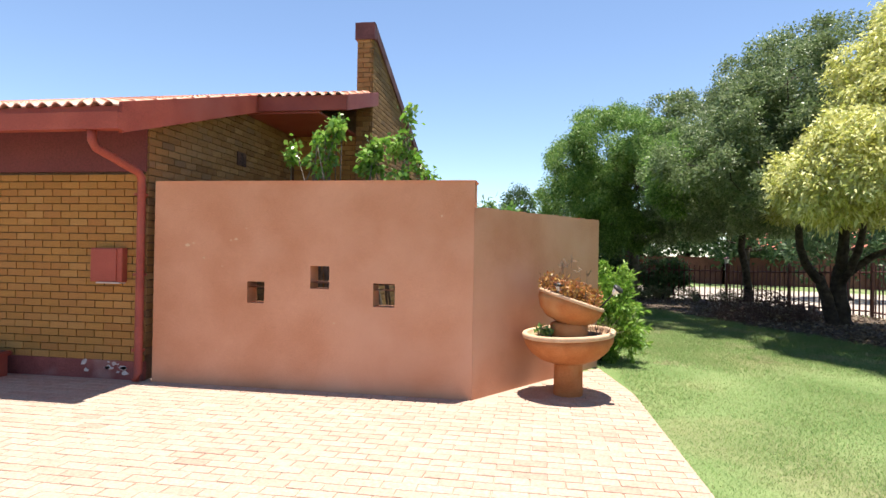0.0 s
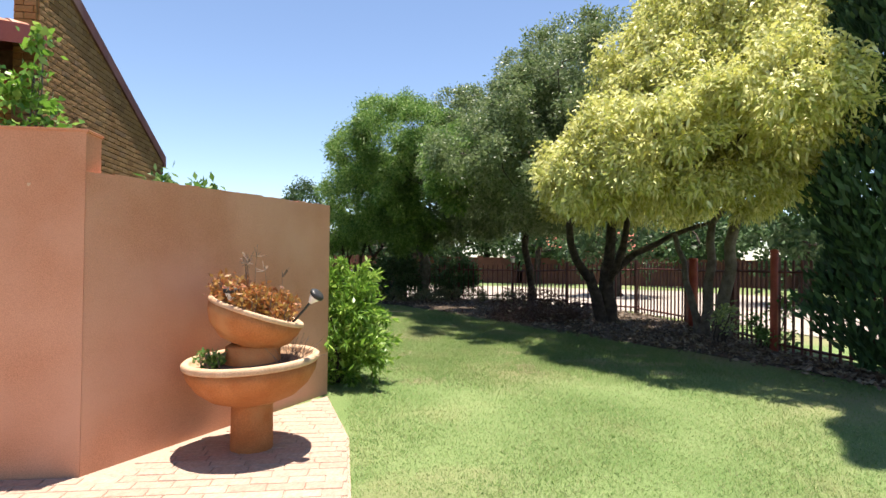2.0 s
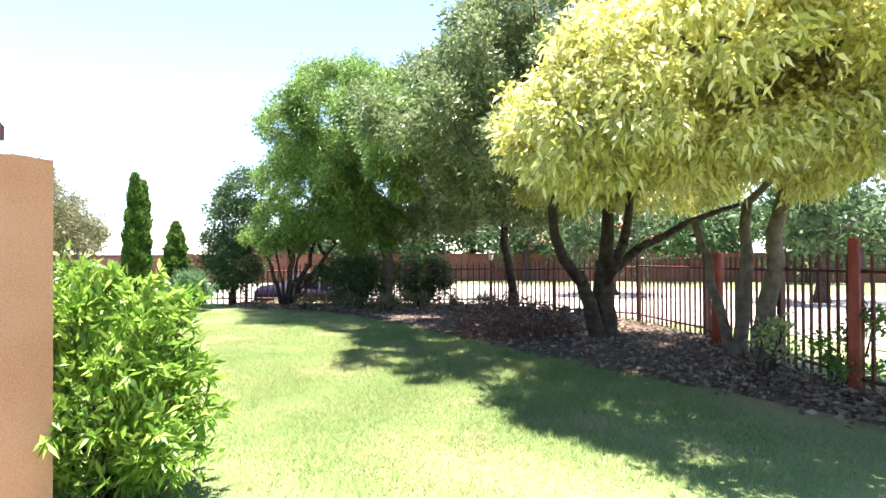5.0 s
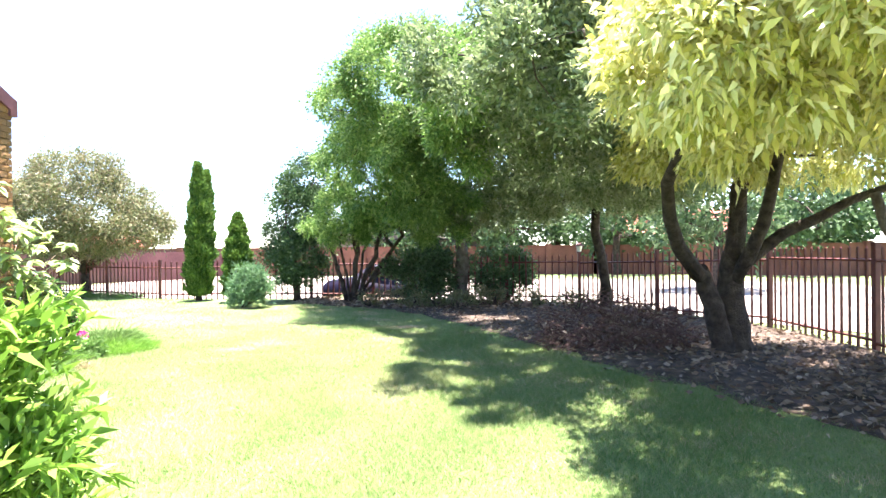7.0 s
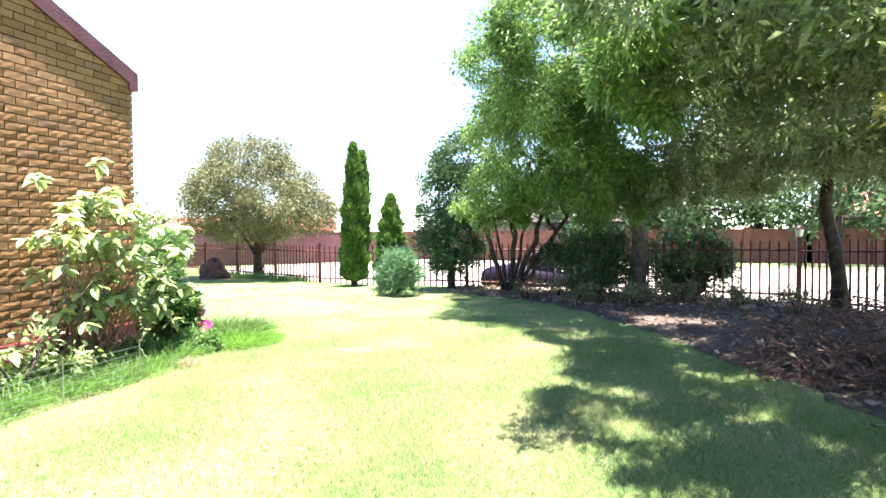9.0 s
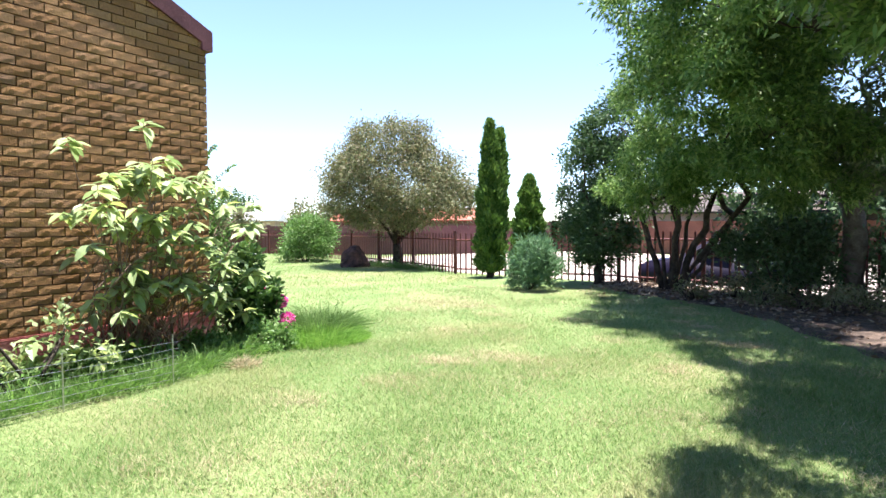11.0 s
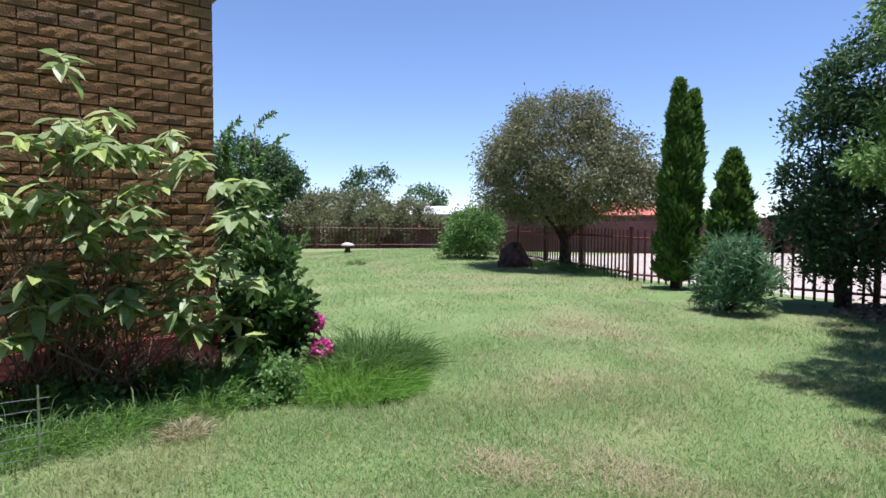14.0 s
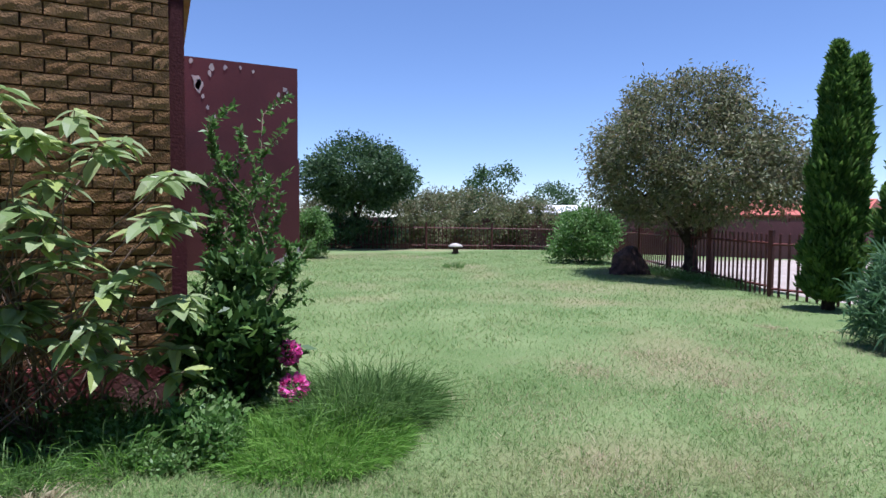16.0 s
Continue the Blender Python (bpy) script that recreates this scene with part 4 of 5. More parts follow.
tree("yellow_tree", 22, (6.25, 13.4, 0), (6.3, 13.3, 1.9), 0.13,
     [(6.3, 12.5, 3.1, 1.2, 1.1, 0.8), (5.6, 11.9, 2.9, 0.9, 0.8, 0.6), (6.6, 12.4, 4.0, 1.5, 1.5, 1.5), (6.2, 12.2, 5.6, 1.4, 1.4, 1.4), (7.0, 13.6, 5.0, 1.5, 1.5, 1.5)],
     M_BARKG, L_YELLOW, "slender grey-trunked tree with yellow-green leaves by the fence", 1500, 40, 0.08, 0.098, 0.38, 6, 0.45, -0.15, 0.4, 0.35,
     stems=[((6.15, 13.2, 0), (6.3, 13.0, 2.6), 0.12), ((5.9, 13.65, 0), (6.1, 13.6, 2.2), 0.1), ((5.95, 13.75, 0), (5.6, 14.1, 2.0), 0.07)], bunch=15)
tree("olive_tree", 23, (1.62, 24.0, 0), (1.5, 23.85, 1.75), 0.2,
     [(2.4, 22.9, 3.9, 2.2, 2.1, 1.7), (3.1, 22.2, 5.6, 1.6, 1.7, 1.5), (1.5, 23.2, 3.7, 1.2, 1.2, 1.3), (3.9, 22.6, 3.4, 1.8, 1.4, 1.3), (2.6, 23.0, 2.6, 1.7, 1.0, 0.6)],
     M_BARKG, L_OLIVE, "tall grey-green tree with forked grey trunk", 1800, 32, 0.1, 0.115, 0.38, 7, 0.4,
     boughs=[((1.55, 23.9, 1.5), (4.2, 23.2, 2.5), 0.1), ((1.55, 23.9, 1.6), (0.4, 23.4, 2.5), 0.07)], bunch=12)
tree("olive_tree", 24, (5.1, 22.3, 0), (4.6, 21.4, 3.3), 0.12,
     [(2.3, 13.55, 3.15, 0.9, 0.95, 0.65), (1.65, 14.55, 3.5, 0.95, 1.05, 0.65), (2.9, 14.2, 4.4, 1.15, 1.2, 0.85), (2.7, 14.9, 3.6, 1.2, 1.2, 0.6), (4.2, 15.0, 5.5, 1.4, 1.3, 1.2), (3.3, 16.2, 4.2, 1.6, 1.5, 1.2),
      (2.5, 16.8, 3.5, 1.6, 1.4, 1.1), (4.3, 18.0, 5.8, 1.6, 1.6, 1.5), (4.2, 18.6, 4.0, 2.0, 1.9, 1.7), (4.9, 20.4, 5.4, 1.9, 2.0, 1.9), (5.6, 20.6, 3.6, 1.8, 1.8, 1.4), (2.6, 18.2, 4.3, 1.4, 1.5, 1.2), (4.6, 20.0, 2.8, 1.7, 1.5, 0.55), (3.3, 21.4, 2.5, 1.5, 1.2, 0.45)],
     M_BARK, L_OLIVE, "tall dense grey-green tree leaning over the lawn", 7000, 36, 0.085, 0.09, 0.38, 18, 0.4, twigs=90, bunch=13)
tree("feathery_tree", 25, (-1.4, 23.8, 0), (-1.3, 23.7, 1.2), 0.12,
     [(1.35, 15.4, 3.6, 0.6, 0.9, 0.5), (1.5, 16.5, 3.2, 0.6, 0.8, 0.6), (1.7, 17.5, 3.9, 0.8, 1.0, 0.85), (1.1, 18.8, 4.7, 0.9, 1.0, 0.9), (0.25, 20.1, 4.9, 1.15, 1.2, 1.1), (-0.6, 20.8, 4.4, 1.15, 1.2, 1.15), (-0.7, 21.6, 3.1, 1.1, 1.1, 0.9),
      (0.5, 21.5, 5.3, 1.4, 1.5, 1.3), (-0.5, 22.6, 3.3, 1.5, 1.3, 1.2), (-0.9, 23.4, 2.9, 1.1, 0.8, 0.8), (0.6, 22.6, 2.7, 1.4, 1.0, 0.6), (0.7, 20.0, 3.4, 0.9, 1.0, 0.9), (-1.3, 22.9, 2.4, 1.1, 0.9, 0.5), (-0.4, 21.9, 2.5, 1.1, 0.9, 0.5), (0.7, 21.6, 2.4, 1.2, 0.9, 0.45), (-1.5, 23.2, 1.95, 1.0, 0.8, 0.4), (-0.3, 22.9, 2.0, 1.1, 0.8, 0.4), (0.9, 22.8, 1.95, 1.1, 0.8, 0.4)],
     M_BARK, L_FEATHER, "multi-stemmed tree with feathery bright green leaves", 5500, 33, 0.085, 0.092, 0.34, 13, 0.4, 0.1, 0.5, 0.3,
     stems=[((-1.4, 23.8, 0), (-1.9, 23.5, 1.7), 0.06), ((-1.35, 23.85, 0), (-1.2, 23.5, 1.9), 0.07), ((-1.25, 23.8, 0), (-0.5, 23.3, 1.8), 0.07), ((-1.2, 23.75, 0), (0.1, 23.2, 1.8), 0.06), ((-1.3, 23.7, 0), (-1.0, 22.9, 2.0), 0.05), ((-1.35, 23.75, 0), (-1.6, 23.2, 1.9), 0.035), ((-1.28, 23.8, 0), (-0.8, 23.6, 1.9), 0.04), ((-1.22, 23.78, 0), (-0.2, 23.5, 1.5), 0.035)], bunch=15)
tree("laurel_tree", 26, (-2.95, 24.5, 0), (-2.95, 24.45, 0.8), 0.1,
     [(-2.9, 24.4, 2.3, 0.98, 0.9, 1.1), (-2.75, 24.4, 3.3, 0.65, 0.65, 0.8), (-3.0, 24.3, 1.15, 0.9, 0.8, 0.85)],
     M_BARK, L_LAUREL, "dark green bushy laurel tree at the fence", 800, 32, 0.1, 0.1, 0.4, 6, 0.2, bunch=8)
tree("dusty_tree", 27, (-10.3, 27.0, 0), (-10.3, 26.9, 0.7), 0.17,
     [(-10.3, 26.7, 2.8, 2.2, 2.1, 1.35), (-9.2, 26.6, 2.2, 1.6, 1.5, 1.0), (-11.5, 26.7, 2.3, 1.5, 1.5, 1.0), (-10.4, 26.7, 3.7, 1.5, 1.5, 0.9), (-8.4, 26.6, 2.1, 1.0, 1.0, 0.7), (-10.2, 26.6, 1.9, 1.9, 1.8, 0.65)],
     M_BARK, L_DRYOLIVE, "round dusty grey-green tree with seed pods", 2000, 30, 0.13, 0.11, 0.34, 9, 0.3, 0.0, bunch=6)
spindle("cypress", 28, (-5.8, 24.75, 0), 3.75, 0.47, L_CYPRESS, "tall slender green cypress with twin tips", 26000, 0.13, ((0.0, 0.0, 1.0), (0.13, 0.3, 0.95)))
spindle("cypress", 29, (-4.5, 24.2, 0), 2.28, 0.42, L_CYPRESS, "short slender yellow-green cypress", 13000, 0.12)
# The second tip is added above the view to cast the lawn's corner shadow.
spindle("dark_cypress", 30, (5.95, 9.3, 0), 10.5, 1.25, L_DARKCYP, "tall dense dark green cypress on the lawn with an added unseen leaning top", 44000, 0.17, ((0.0, 0.0, 1.0), (-2.3, -1.6, 0.92)), split=0.62)
shrub("teal_bush", 31, (-3.9, 22.7, 0), [(-3.75, 22.8, 0.4, 0.46, 0.46, 0.38), (-3.6, 22.7, 0.65, 0.32, 0.32, 0.34)], L_TEAL, "feathery blue-green bush on the lawn edge", 170, 34, 0.11, 0.17, 0.12, up=0.8, shoots=40)
shrub("dark_bush", 32, (0.5, 23.7, 0), [(0.5, 23.7, 0.8, 0.9, 0.7, 0.75)], L_LAUREL, "dense dark bush before the fence", 300, 34, 0.12, 0.1, 0.45, group="dark bushes")
shrub("dark_bush", 33, (2.6, 24.0, 0), [(2.6, 24.0, 0.75, 0.95, 0.5, 0.7)], L_LAUREL, "dense dark bush before the fence", 300, 34, 0.12, 0.1, 0.45, group="dark bushes")
shrub("round_bush", 34, (-14.8, 27.4, 0), [(-14.8, 27.4, 0.75, 1.05, 1.0, 0.8)], L_HERB, "rounded light green bush on the lawn", 320, 36, 0.14, 0.12, 0.4)
shrub("nandina_bush", 35, (-0.9, 10.0, 0), [(-0.95, 10.0, 0.55, 0.46, 0.44, 0.5), (-0.68, 9.85, 0.45, 0.34, 0.34, 0.36), (-1.1, 10.05, 1.05, 0.36, 0.34, 0.38), (-0.75, 9.95, 0.9, 0.3, 0.3, 0.34)], L_BRIGHT,
      "bright green leafy bush at the wall's end", 480, 18, 0.06, 0.1, 0.27, stems=16, up=0.75, shell=0.5, bunch=7, shoots=110)

# ---- lawn blades ----
rng = np.random.default_rng(77)


def blades(n, x0, x1, y0, y1, hmin, hvar, wide, near=None, least=0.35):
    xx, yy = x0 + (x1 - x0) * rng.random(n), y0 + (y1 - y0) * rng.random(n)
    keep = (xx > -0.72 + rng.normal(size=n) * 0.025) | (yy > 9.3)
    keep &= ~((xx < -4.6) & (yy < 15.9)) & ~((xx < -15.4) & (yy < 19.1))
    ex = np.interp(yy, [e[1] for e in edge], [e[0] for e in edge])
    keep &= (xx < ex + rng.normal(size=n) * 0.45) | (rng.random(n) < 0.06)
    keep &= yy < np.interp(xx, [-20.9, -15.8, -11.4, -7.2, -2.66, 4.6], [31.0, 29.7, 27.4, 25.4, 25.0, 23.0])
    if near:
        keep &= rng.random(n) < least + (1 - least) * np.clip(1.5 - np.hypot(xx - near[0], yy - near[1]) / near[2], 0, 1)
    xx, yy = xx[keep], yy[keep]
    n = len(xx)
    pos = np.stack([xx, yy, np.full(n, -0.004)], 1)
    d = rng.normal(size=(n, 3)) * 0.7
    d[:, 2] = 0.75
    h = (hmin + hvar * rng.random((n, 1))) * (0.75 + 0.6 * np.sin(xx * 1.7 + np.sin(yy * 1.3))[:, None] ** 2)
    s = np.cross(d, np.array([0, 0, 1.0]) + rng.normal(size=(n, 3)) * 0.25)
    s /= np.linalg.norm(s, axis=1, keepdims=True)
    return np.stack([pos - s * wide, pos + s * wide, pos + d * h], 1)


lawn = np.concatenate([blades(360000, -5.5, 6.0, 4.5, 24.5, 0.02, 0.026, 0.003, (0.0, 11.0, 9)),
                       blades(620000, -6.0, 4.2, 9.0, 21.0, 0.028, 0.035, 0.0024, (-0.9, 15.0, 3.6), 0.0),
                       blades(60000, -0.8, 4.5, 4.5, 9.5, 0.02, 0.026, 0.0028, (1.2, 6.5, 2.6), 0.1),
                       blades(150000, -0.5, 4.2, 9.5, 15.0, 0.026, 0.034, 0.0026, (1.6, 12.4, 2.2), 0.1),
                       blades(100000, -21.0, -5.5, 15.0, 31.0, 0.03, 0.04, 0.006)])
solo("grass_blades", fast_mesh("grass_blades", lawn, 3, M_GRASS), M_GRASS, "short green lawn grass blades", "grass", "stuff")


def tufts(count, per, rmin, rvar, h, wide):
    """Grass blades gathered in uneven patches over the lawn."""
    cx, cy = -5.2 + 9.0 * rng.random(count), 9.8 + 13.5 * rng.random(count)
    keep = (cx < np.interp(cy, [e[1] for e in edge], [e[0] for e in edge]) - 0.4) & ~((cx < -3.6) & (cy < 16.4)) & (cx > -0.6 - 0.5 * (cy - 9.3))
    cx, cy = cx[keep], cy[keep]
    r = np.repeat(rmin + rvar * rng.random(len(cx)) ** 2, per)
    n = len(cx) * per
    pos = np.stack([np.repeat(cx, per) + rng.normal(size=n) * r, np.repeat(cy, per) + rng.normal(size=n) * r * 0.7, np.full(n, -0.004)], 1)
    d = rng.normal(size=(n, 3)) * 0.7
    d[:, 2] = 0.8
    s = np.cross(d, np.array([0, 0, 1.0]) + rng.normal(size=(n, 3)) * 0.25)
    s /= np.linalg.norm(s, axis=1, keepdims=True)
    return np.stack([pos - s * wide, pos + s * wide, pos + d * h * rng.uniform(0.6, 1.3, (n, 1))], 1)


solo("dry_grass", fast_mesh("dry_grass", tufts(300, 260, 0.1, 0.5, 0.045, 0.0028), 3, L_STRAW), L_STRAW, "scattered dry yellow grass in the lawn", "grass", "stuff")
solo("grass_tufts", fast_mesh("grass_tufts", tufts(200, 240, 0.22, 0.45, 0.055, 0.0028), 3, L_TURF), L_TURF, "taller dark green grass in the lawn", "grass", "stuff")
n = 2600
which = rng.random(n) < 0.5
px = np.where(which, -1.45 + rng.normal(size=n) * 0.22, -1.9 + rng.normal(size=n) * 0.16)
py = np.where(which, 16.85 + rng.normal(size=n) * 0.13, 16.45 + rng.normal(size=n) * 0.1)
pos = np.stack([px, py, np.zeros(n)], 1)
d = rng.normal(size=(n, 3)) * 0.8
d[:, 2] = 0.6
s = np.cross(d, np.array([0, 0, 1.0]) + rng.normal(size=(n, 3)) * 0.25)
s /= np.linalg.norm(s, axis=1, keepdims=True)
solo("dry_grass_patch", fast_mesh("dry_grass_patch", np.stack([pos - s * 0.003, pos + s * 0.003, pos + d * 0.045], 1), 3, L_STRAW), L_STRAW, "straw-coloured dry patch in the lawn", "grass", "stuff")

# ---- garden things by the house ----
POT = (-1.42, 7.62)
pot = thing("tiered_planter", (*POT, 0), "two-tier terracotta bowl planter on a pedestal", "planter")
P0 = Matrix.Translation((*POT, 0))
PB = Matrix.Translation((*POT, 0.025)) @ pose(0, 0, 0.56, 0, -3.5, 20) @ Matrix.Translation((0, 0, -0.56))
part("pedestal", Geo().lathe([(0.15, 0.0), (0.155, 0.015), (0.15, 0.34), (0.16, 0.372), (0.12, 0.39)], P0, 40), M_POT, pot, smooth=True)
bowl = part("lower_bowl", Geo().lathe([(0.12, 0.335), (0.2, 0.345), (0.32, 0.39), (0.41, 0.465), (0.465, 0.555), (0.482, 0.635), (0.44, 0.63), (0.42, 0.58), (0.3, 0.56), (0.02, 0.56)], PB, 56, 0.01), M_POT, pot, smooth=True)
part("rim", Geo().lathe([(0.486, 0.628), (0.495, 0.64), (0.495, 0.668), (0.48, 0.68), (0.45, 0.678), (0.435, 0.66), (0.44, 0.632)], PB, 56, 0.008), M_POTRIM, bowl, "bleached rounded rim", smooth=True)
part("earth", Geo().lathe([(0.435, 0.6), (0.42, 0.625), (0.2, 0.64), (0.02, 0.64)], PB, 40, 0.05), M_EARTH, bowl, smooth=True)
part("neck", Geo().lathe([(0.19, 0.62), (0.2, 0.64), (0.2, 0.78), (0.16, 0.8)], P0, 36), M_POT, pot, smooth=True)
P1 = Matrix.Translation((POT[0] - 0.06, POT[1], 0.785)) @ pose(0, 0, 0, 0, 18, 8)
ub = part("upper_bowl", Geo().lathe([(0.1, 0.0), (0.2, 0.02), (0.3, 0.1), (0.345, 0.19), (0.355, 0.25), (0.32, 0.25), (0.3, 0.2), (0.02, 0.18)], P1, 56, 0.01), M_POT, pot, smooth=True)
part("rim", Geo().lathe([(0.352, 0.245), (0.365, 0.255), (0.365, 0.275), (0.35, 0.285), (0.325, 0.28), (0.318, 0.25)], P1, 56, 0.008), M_POTRIM, ub, "bleached rounded rim", smooth=True)
part("earth", Geo().lathe([(0.32, 0.225), (0.3, 0.24), (0.02, 0.25)], P1, 36, 0.05), M_EARTH, ub, smooth=True)


def pot_plant(name, seed, m, rx, n, size, ratio, leaf, label, height, spread=0.05, stalks=14):
    rng = np.random.default_rng(seed)
    base = m @ Vector((0, 0, 0.25))
    t = thing(name, base, label, "plant")
    g, P, D = Geo(), [], []
    for k in range(stalks):
        a, r = rng.random() * 6.28, rx * math.sqrt(rng.random())
        p = m @ Vector((r * math.cos(a), r * math.sin(a), 0.235))
        q = p + Vector((rng.normal() * 0.05, rng.normal() * 0.05, height * rng.uniform(0.5, 1.0)))
        g.tube([p, p.lerp(q, 0.5) + Vector((rng.normal() * 0.01, 0, 0)), q], [0.006, 0.005, 0.003], 5)
        for j in range(n // stalks):
            w = 0.25 + 0.75 * rng.random()
            P.append(np.array(p.lerp(q, w)) + rng.normal(size=3) * spread * 0.4)
            D.append(rng.normal(size=3) + np.array([0, 0, 0.6]))
    part("stem_tuft", g, M_TWIG, t, kind="stuff")
    part("leaves", fast_mesh("leaves", leaves(rng, np.array(P), np.array(D), size, ratio), 4, leaf), leaf, t)
    return t


pot_plant("succulent", 41, P1, 0.29, 2800, 0.048, 0.45, L_SUCC, "bronze and orange succulents filling the upper bowl", 0.23, 0.07, 90)
pot_plant("trailing_plant", 42, Matrix.Translation((POT[0] - 0.27, POT[1] - 0.17, 0.4)), 0.07, 160, 0.05, 0.5, L_HERB, "small grey-green plant in the lower bowl", 0.13, 0.05, 12)
pot_plant("trailing_plant", 43, Matrix.Translation((POT[0] - 0.2, POT[1] - 0.02, 0.4)), 0.05, 60, 0.05, 0.4, L_HERB, "small grey-green plant in the lower bowl", 0.1, 0.04, 8)
rng = np.random.default_rng(44)
dg = thing("dry_grass", (POT[0] + 0.3, POT[1], 0.64), "dry reddish grass tuft in the lower bowl", "grass tuft")
g = Geo()
for k in range(46):
    p = Vector((POT[0] + 0.28 + rng.normal() * 0.05, POT[1] - 0.05 + rng.normal() * 0.08, 0.63))
    q = p + Vector((rng.normal() * 0.07 + 0.04, rng.normal() * 0.06, 0.1 + 0.16 * rng.random()))
    g.tube([p, p.lerp(q, 0.5) + Vector((0, 0, 0.02)), q], [0.0025, 0.002, 0.001], 4)
part("stalks", g, M_TWIG, dg)
st = thing("flower_stalks", (POT[0], POT[1], 1.0), "thin dry flower stalks rising from the bowl", "dry stalks")
for k in range(7):
    p = P1 @ Vector((rng.uniform(-0.25, 0.25), rng.uniform(-0.15, 0.2), 0.24))
    q = p + Vector((rng.normal() * 0.04, rng.normal() * 0.04, rng.uniform(0.3, 0.5)))
    g = Geo().tube([p, p.lerp(q, 0.5), q], [0.003, 0.0025, 0.0015], 5)
    for j in range(9):
        e = q + Vector(rng.normal(size=3) * 0.03)
        g.tube([q - Vector((0, 0, 0.03)), e], [0.0015, 0.003], 4)
    part("stalk", g, M_TWIG, st)


def solar_light(p, q, label):
    t = thing("solar_light", p, label, "garden light", "solar lights")
    p, q = Vector(p), Vector(q)
    m = Matrix.Translation(q) @ (q - p).to_track_quat("Z", "Y").to_matrix().to_4x4()
    part("stake", Geo().tube([p, q], 0.009, 8), M_BLACK, t)
    part("lens", Geo().lathe([(0.014, 0.0), (0.022, 0.015), (0.045, 0.065), (0.045, 0.07)], m, 20), M_LENS, t, smooth=True)
    part("cap", Geo().lathe([(0.05, 0.068), (0.056, 0.072), (0.056, 0.09), (0.045, 0.1), (0.02, 0.102)], m, 20), M_BLACK, t, smooth=True)


solar_light((POT[0] + 0.27, POT[1] - 0.12, 0.93), (POT[0] + 0.43, POT[1] - 0.2, 1.12), "small solar light leaning out of the bowl")
solar_light((POT[0] - 0.12, POT[1] - 0.2, 1.0), (POT[0] - 0.12, POT[1] - 0.22, 1.13), "small solar light upright in the bowl")

tub = thing("trough_planter", (-8.5, 6.85, 0), "dark red trough planter at the house wall", "planter")
part("trough", Geo().box(-9.4, 6.62, 0.0, -7.78, 7.02, 0.27, 0.02), M_RED, tub)
part("rim", Geo().box(-9.43, 6.59, 0.25, -7.75, 7.05, 0.3, 0.015), M_RED, tub)
part("earth", Geo().box(-9.38, 6.64, 0.29, -7.8, 7.0, 0.306, 0.004), M_EARTH, tub)
shrub("trough_plants", 45, (-8.2, 6.82, 0.3), [(-8.05, 6.82, 0.38, 0.22, 0.14, 0.1), (-8.5, 6.82, 0.42, 0.3, 0.15, 0.14)], L_HERB, "low leafy plants in the trough", 60, 18, 0.04, 0.06, 0.5, category="plant")

# Courtyard climbers that rise above the wall.
shrub("courtyard_vine", 46, (-4.7, 8.7, 0), [(-4.65, 8.6, 2.8, 0.16, 0.18, 0.3), (-5.15, 8.7, 2.85, 0.16, 0.15, 0.1), (-4.4, 8.6, 3.15, 0.12, 0.12, 0.08), (-4.8, 8.6, 3.1, 0.15, 0.12, 0.1)], L_FIG,
      "broad-leaved vine rising above the courtyard wall", 76, 9, 0.045, 0.085, 0.75, M_BARKG, 16, 0.2, 0.0, 0.5, 0.3, "vine", "courtyard plants", 4)
shrub("courtyard_vine", 47, (-3.6, 8.6, 0), [(-3.55, 8.6, 2.7, 0.16, 0.2, 0.45), (-3.42, 8.6, 3.15, 0.07, 0.07, 0.25), (-3.2, 8.6, 2.45, 0.16, 0.15, 0.15), (-3.95, 8.6, 2.75, 0.1, 0.12, 0.22)], L_FIG,
      "bright broad-leaved vine rising above the courtyard wall", 110, 9, 0.045, 0.085, 0.75, M_BARKG, 14, 0.2, 0.0, 0.5, 0.3, "vine", "courtyard plants", 4)
shrub("courtyard_fern", 48, (-2.2, 8.7, 0), [(-2.3, 8.7, 1.9, 0.3, 0.3, 0.25)], L_HERB, "leafy plant behind the courtyard wall", 30, 14, 0.06, 0.1, 0.4, category="plant")

# Large-leaved shrub against the gable.
rng = np.random.default_rng(50)
sage = thing("large_leaved_shrub", (-4.3, 14.9, 0), "tall shrub with large pale drooping leaves against brick", "shrub")
lf = []
for k in range(4):
    g = Geo()
    L, W, f, dr = 0.17 + 0.02 * k, 0.034 + 0.004 * k, 0.012, 0.03 + 0.02 * k
    xs = [0, 0.25, 0.55, 0.82, 1.0]
    ws = [0.1, 0.85, 1.0, 0.55, 0.0]
    v = []
    for x, w in zip(xs, ws):
        z = -dr * x * x
        v += [(x * L, -w * W, z + f * w), (x * L, 0, z), (x * L, w * W, z + f * w)]
    fc = []
    for i in range(4):
        fc += [(3 * i, 3 * i + 3, 3 * i + 4, 3 * i + 1), (3 * i + 1, 3 * i + 4, 3 * i + 5, 3 * i + 2)]
    lf.append(g.add(v, fc).mesh("leaf", L_PALE))
tips = [(-4.1, 14.75, 2.25), (-4.2, 14.15, 2.05), (-3.95, 15.85, 1.35), (-3.9, 15.75, 1.3), (-4.0, 15.5, 1.7), (-3.9, 14.3, 1.5)]
for k in range(96):
    y = 14.95 + rng.normal() * 0.5
    z = rng.uniform(0.6, 2.0) - abs(y - 15.0) * 0.3
    tips.append((min(-4.45 + rng.random() * 0.6, -3.95), min(max(y, 13.8), 15.9), max(z, 0.4)))
mass, made = Geo(), 0
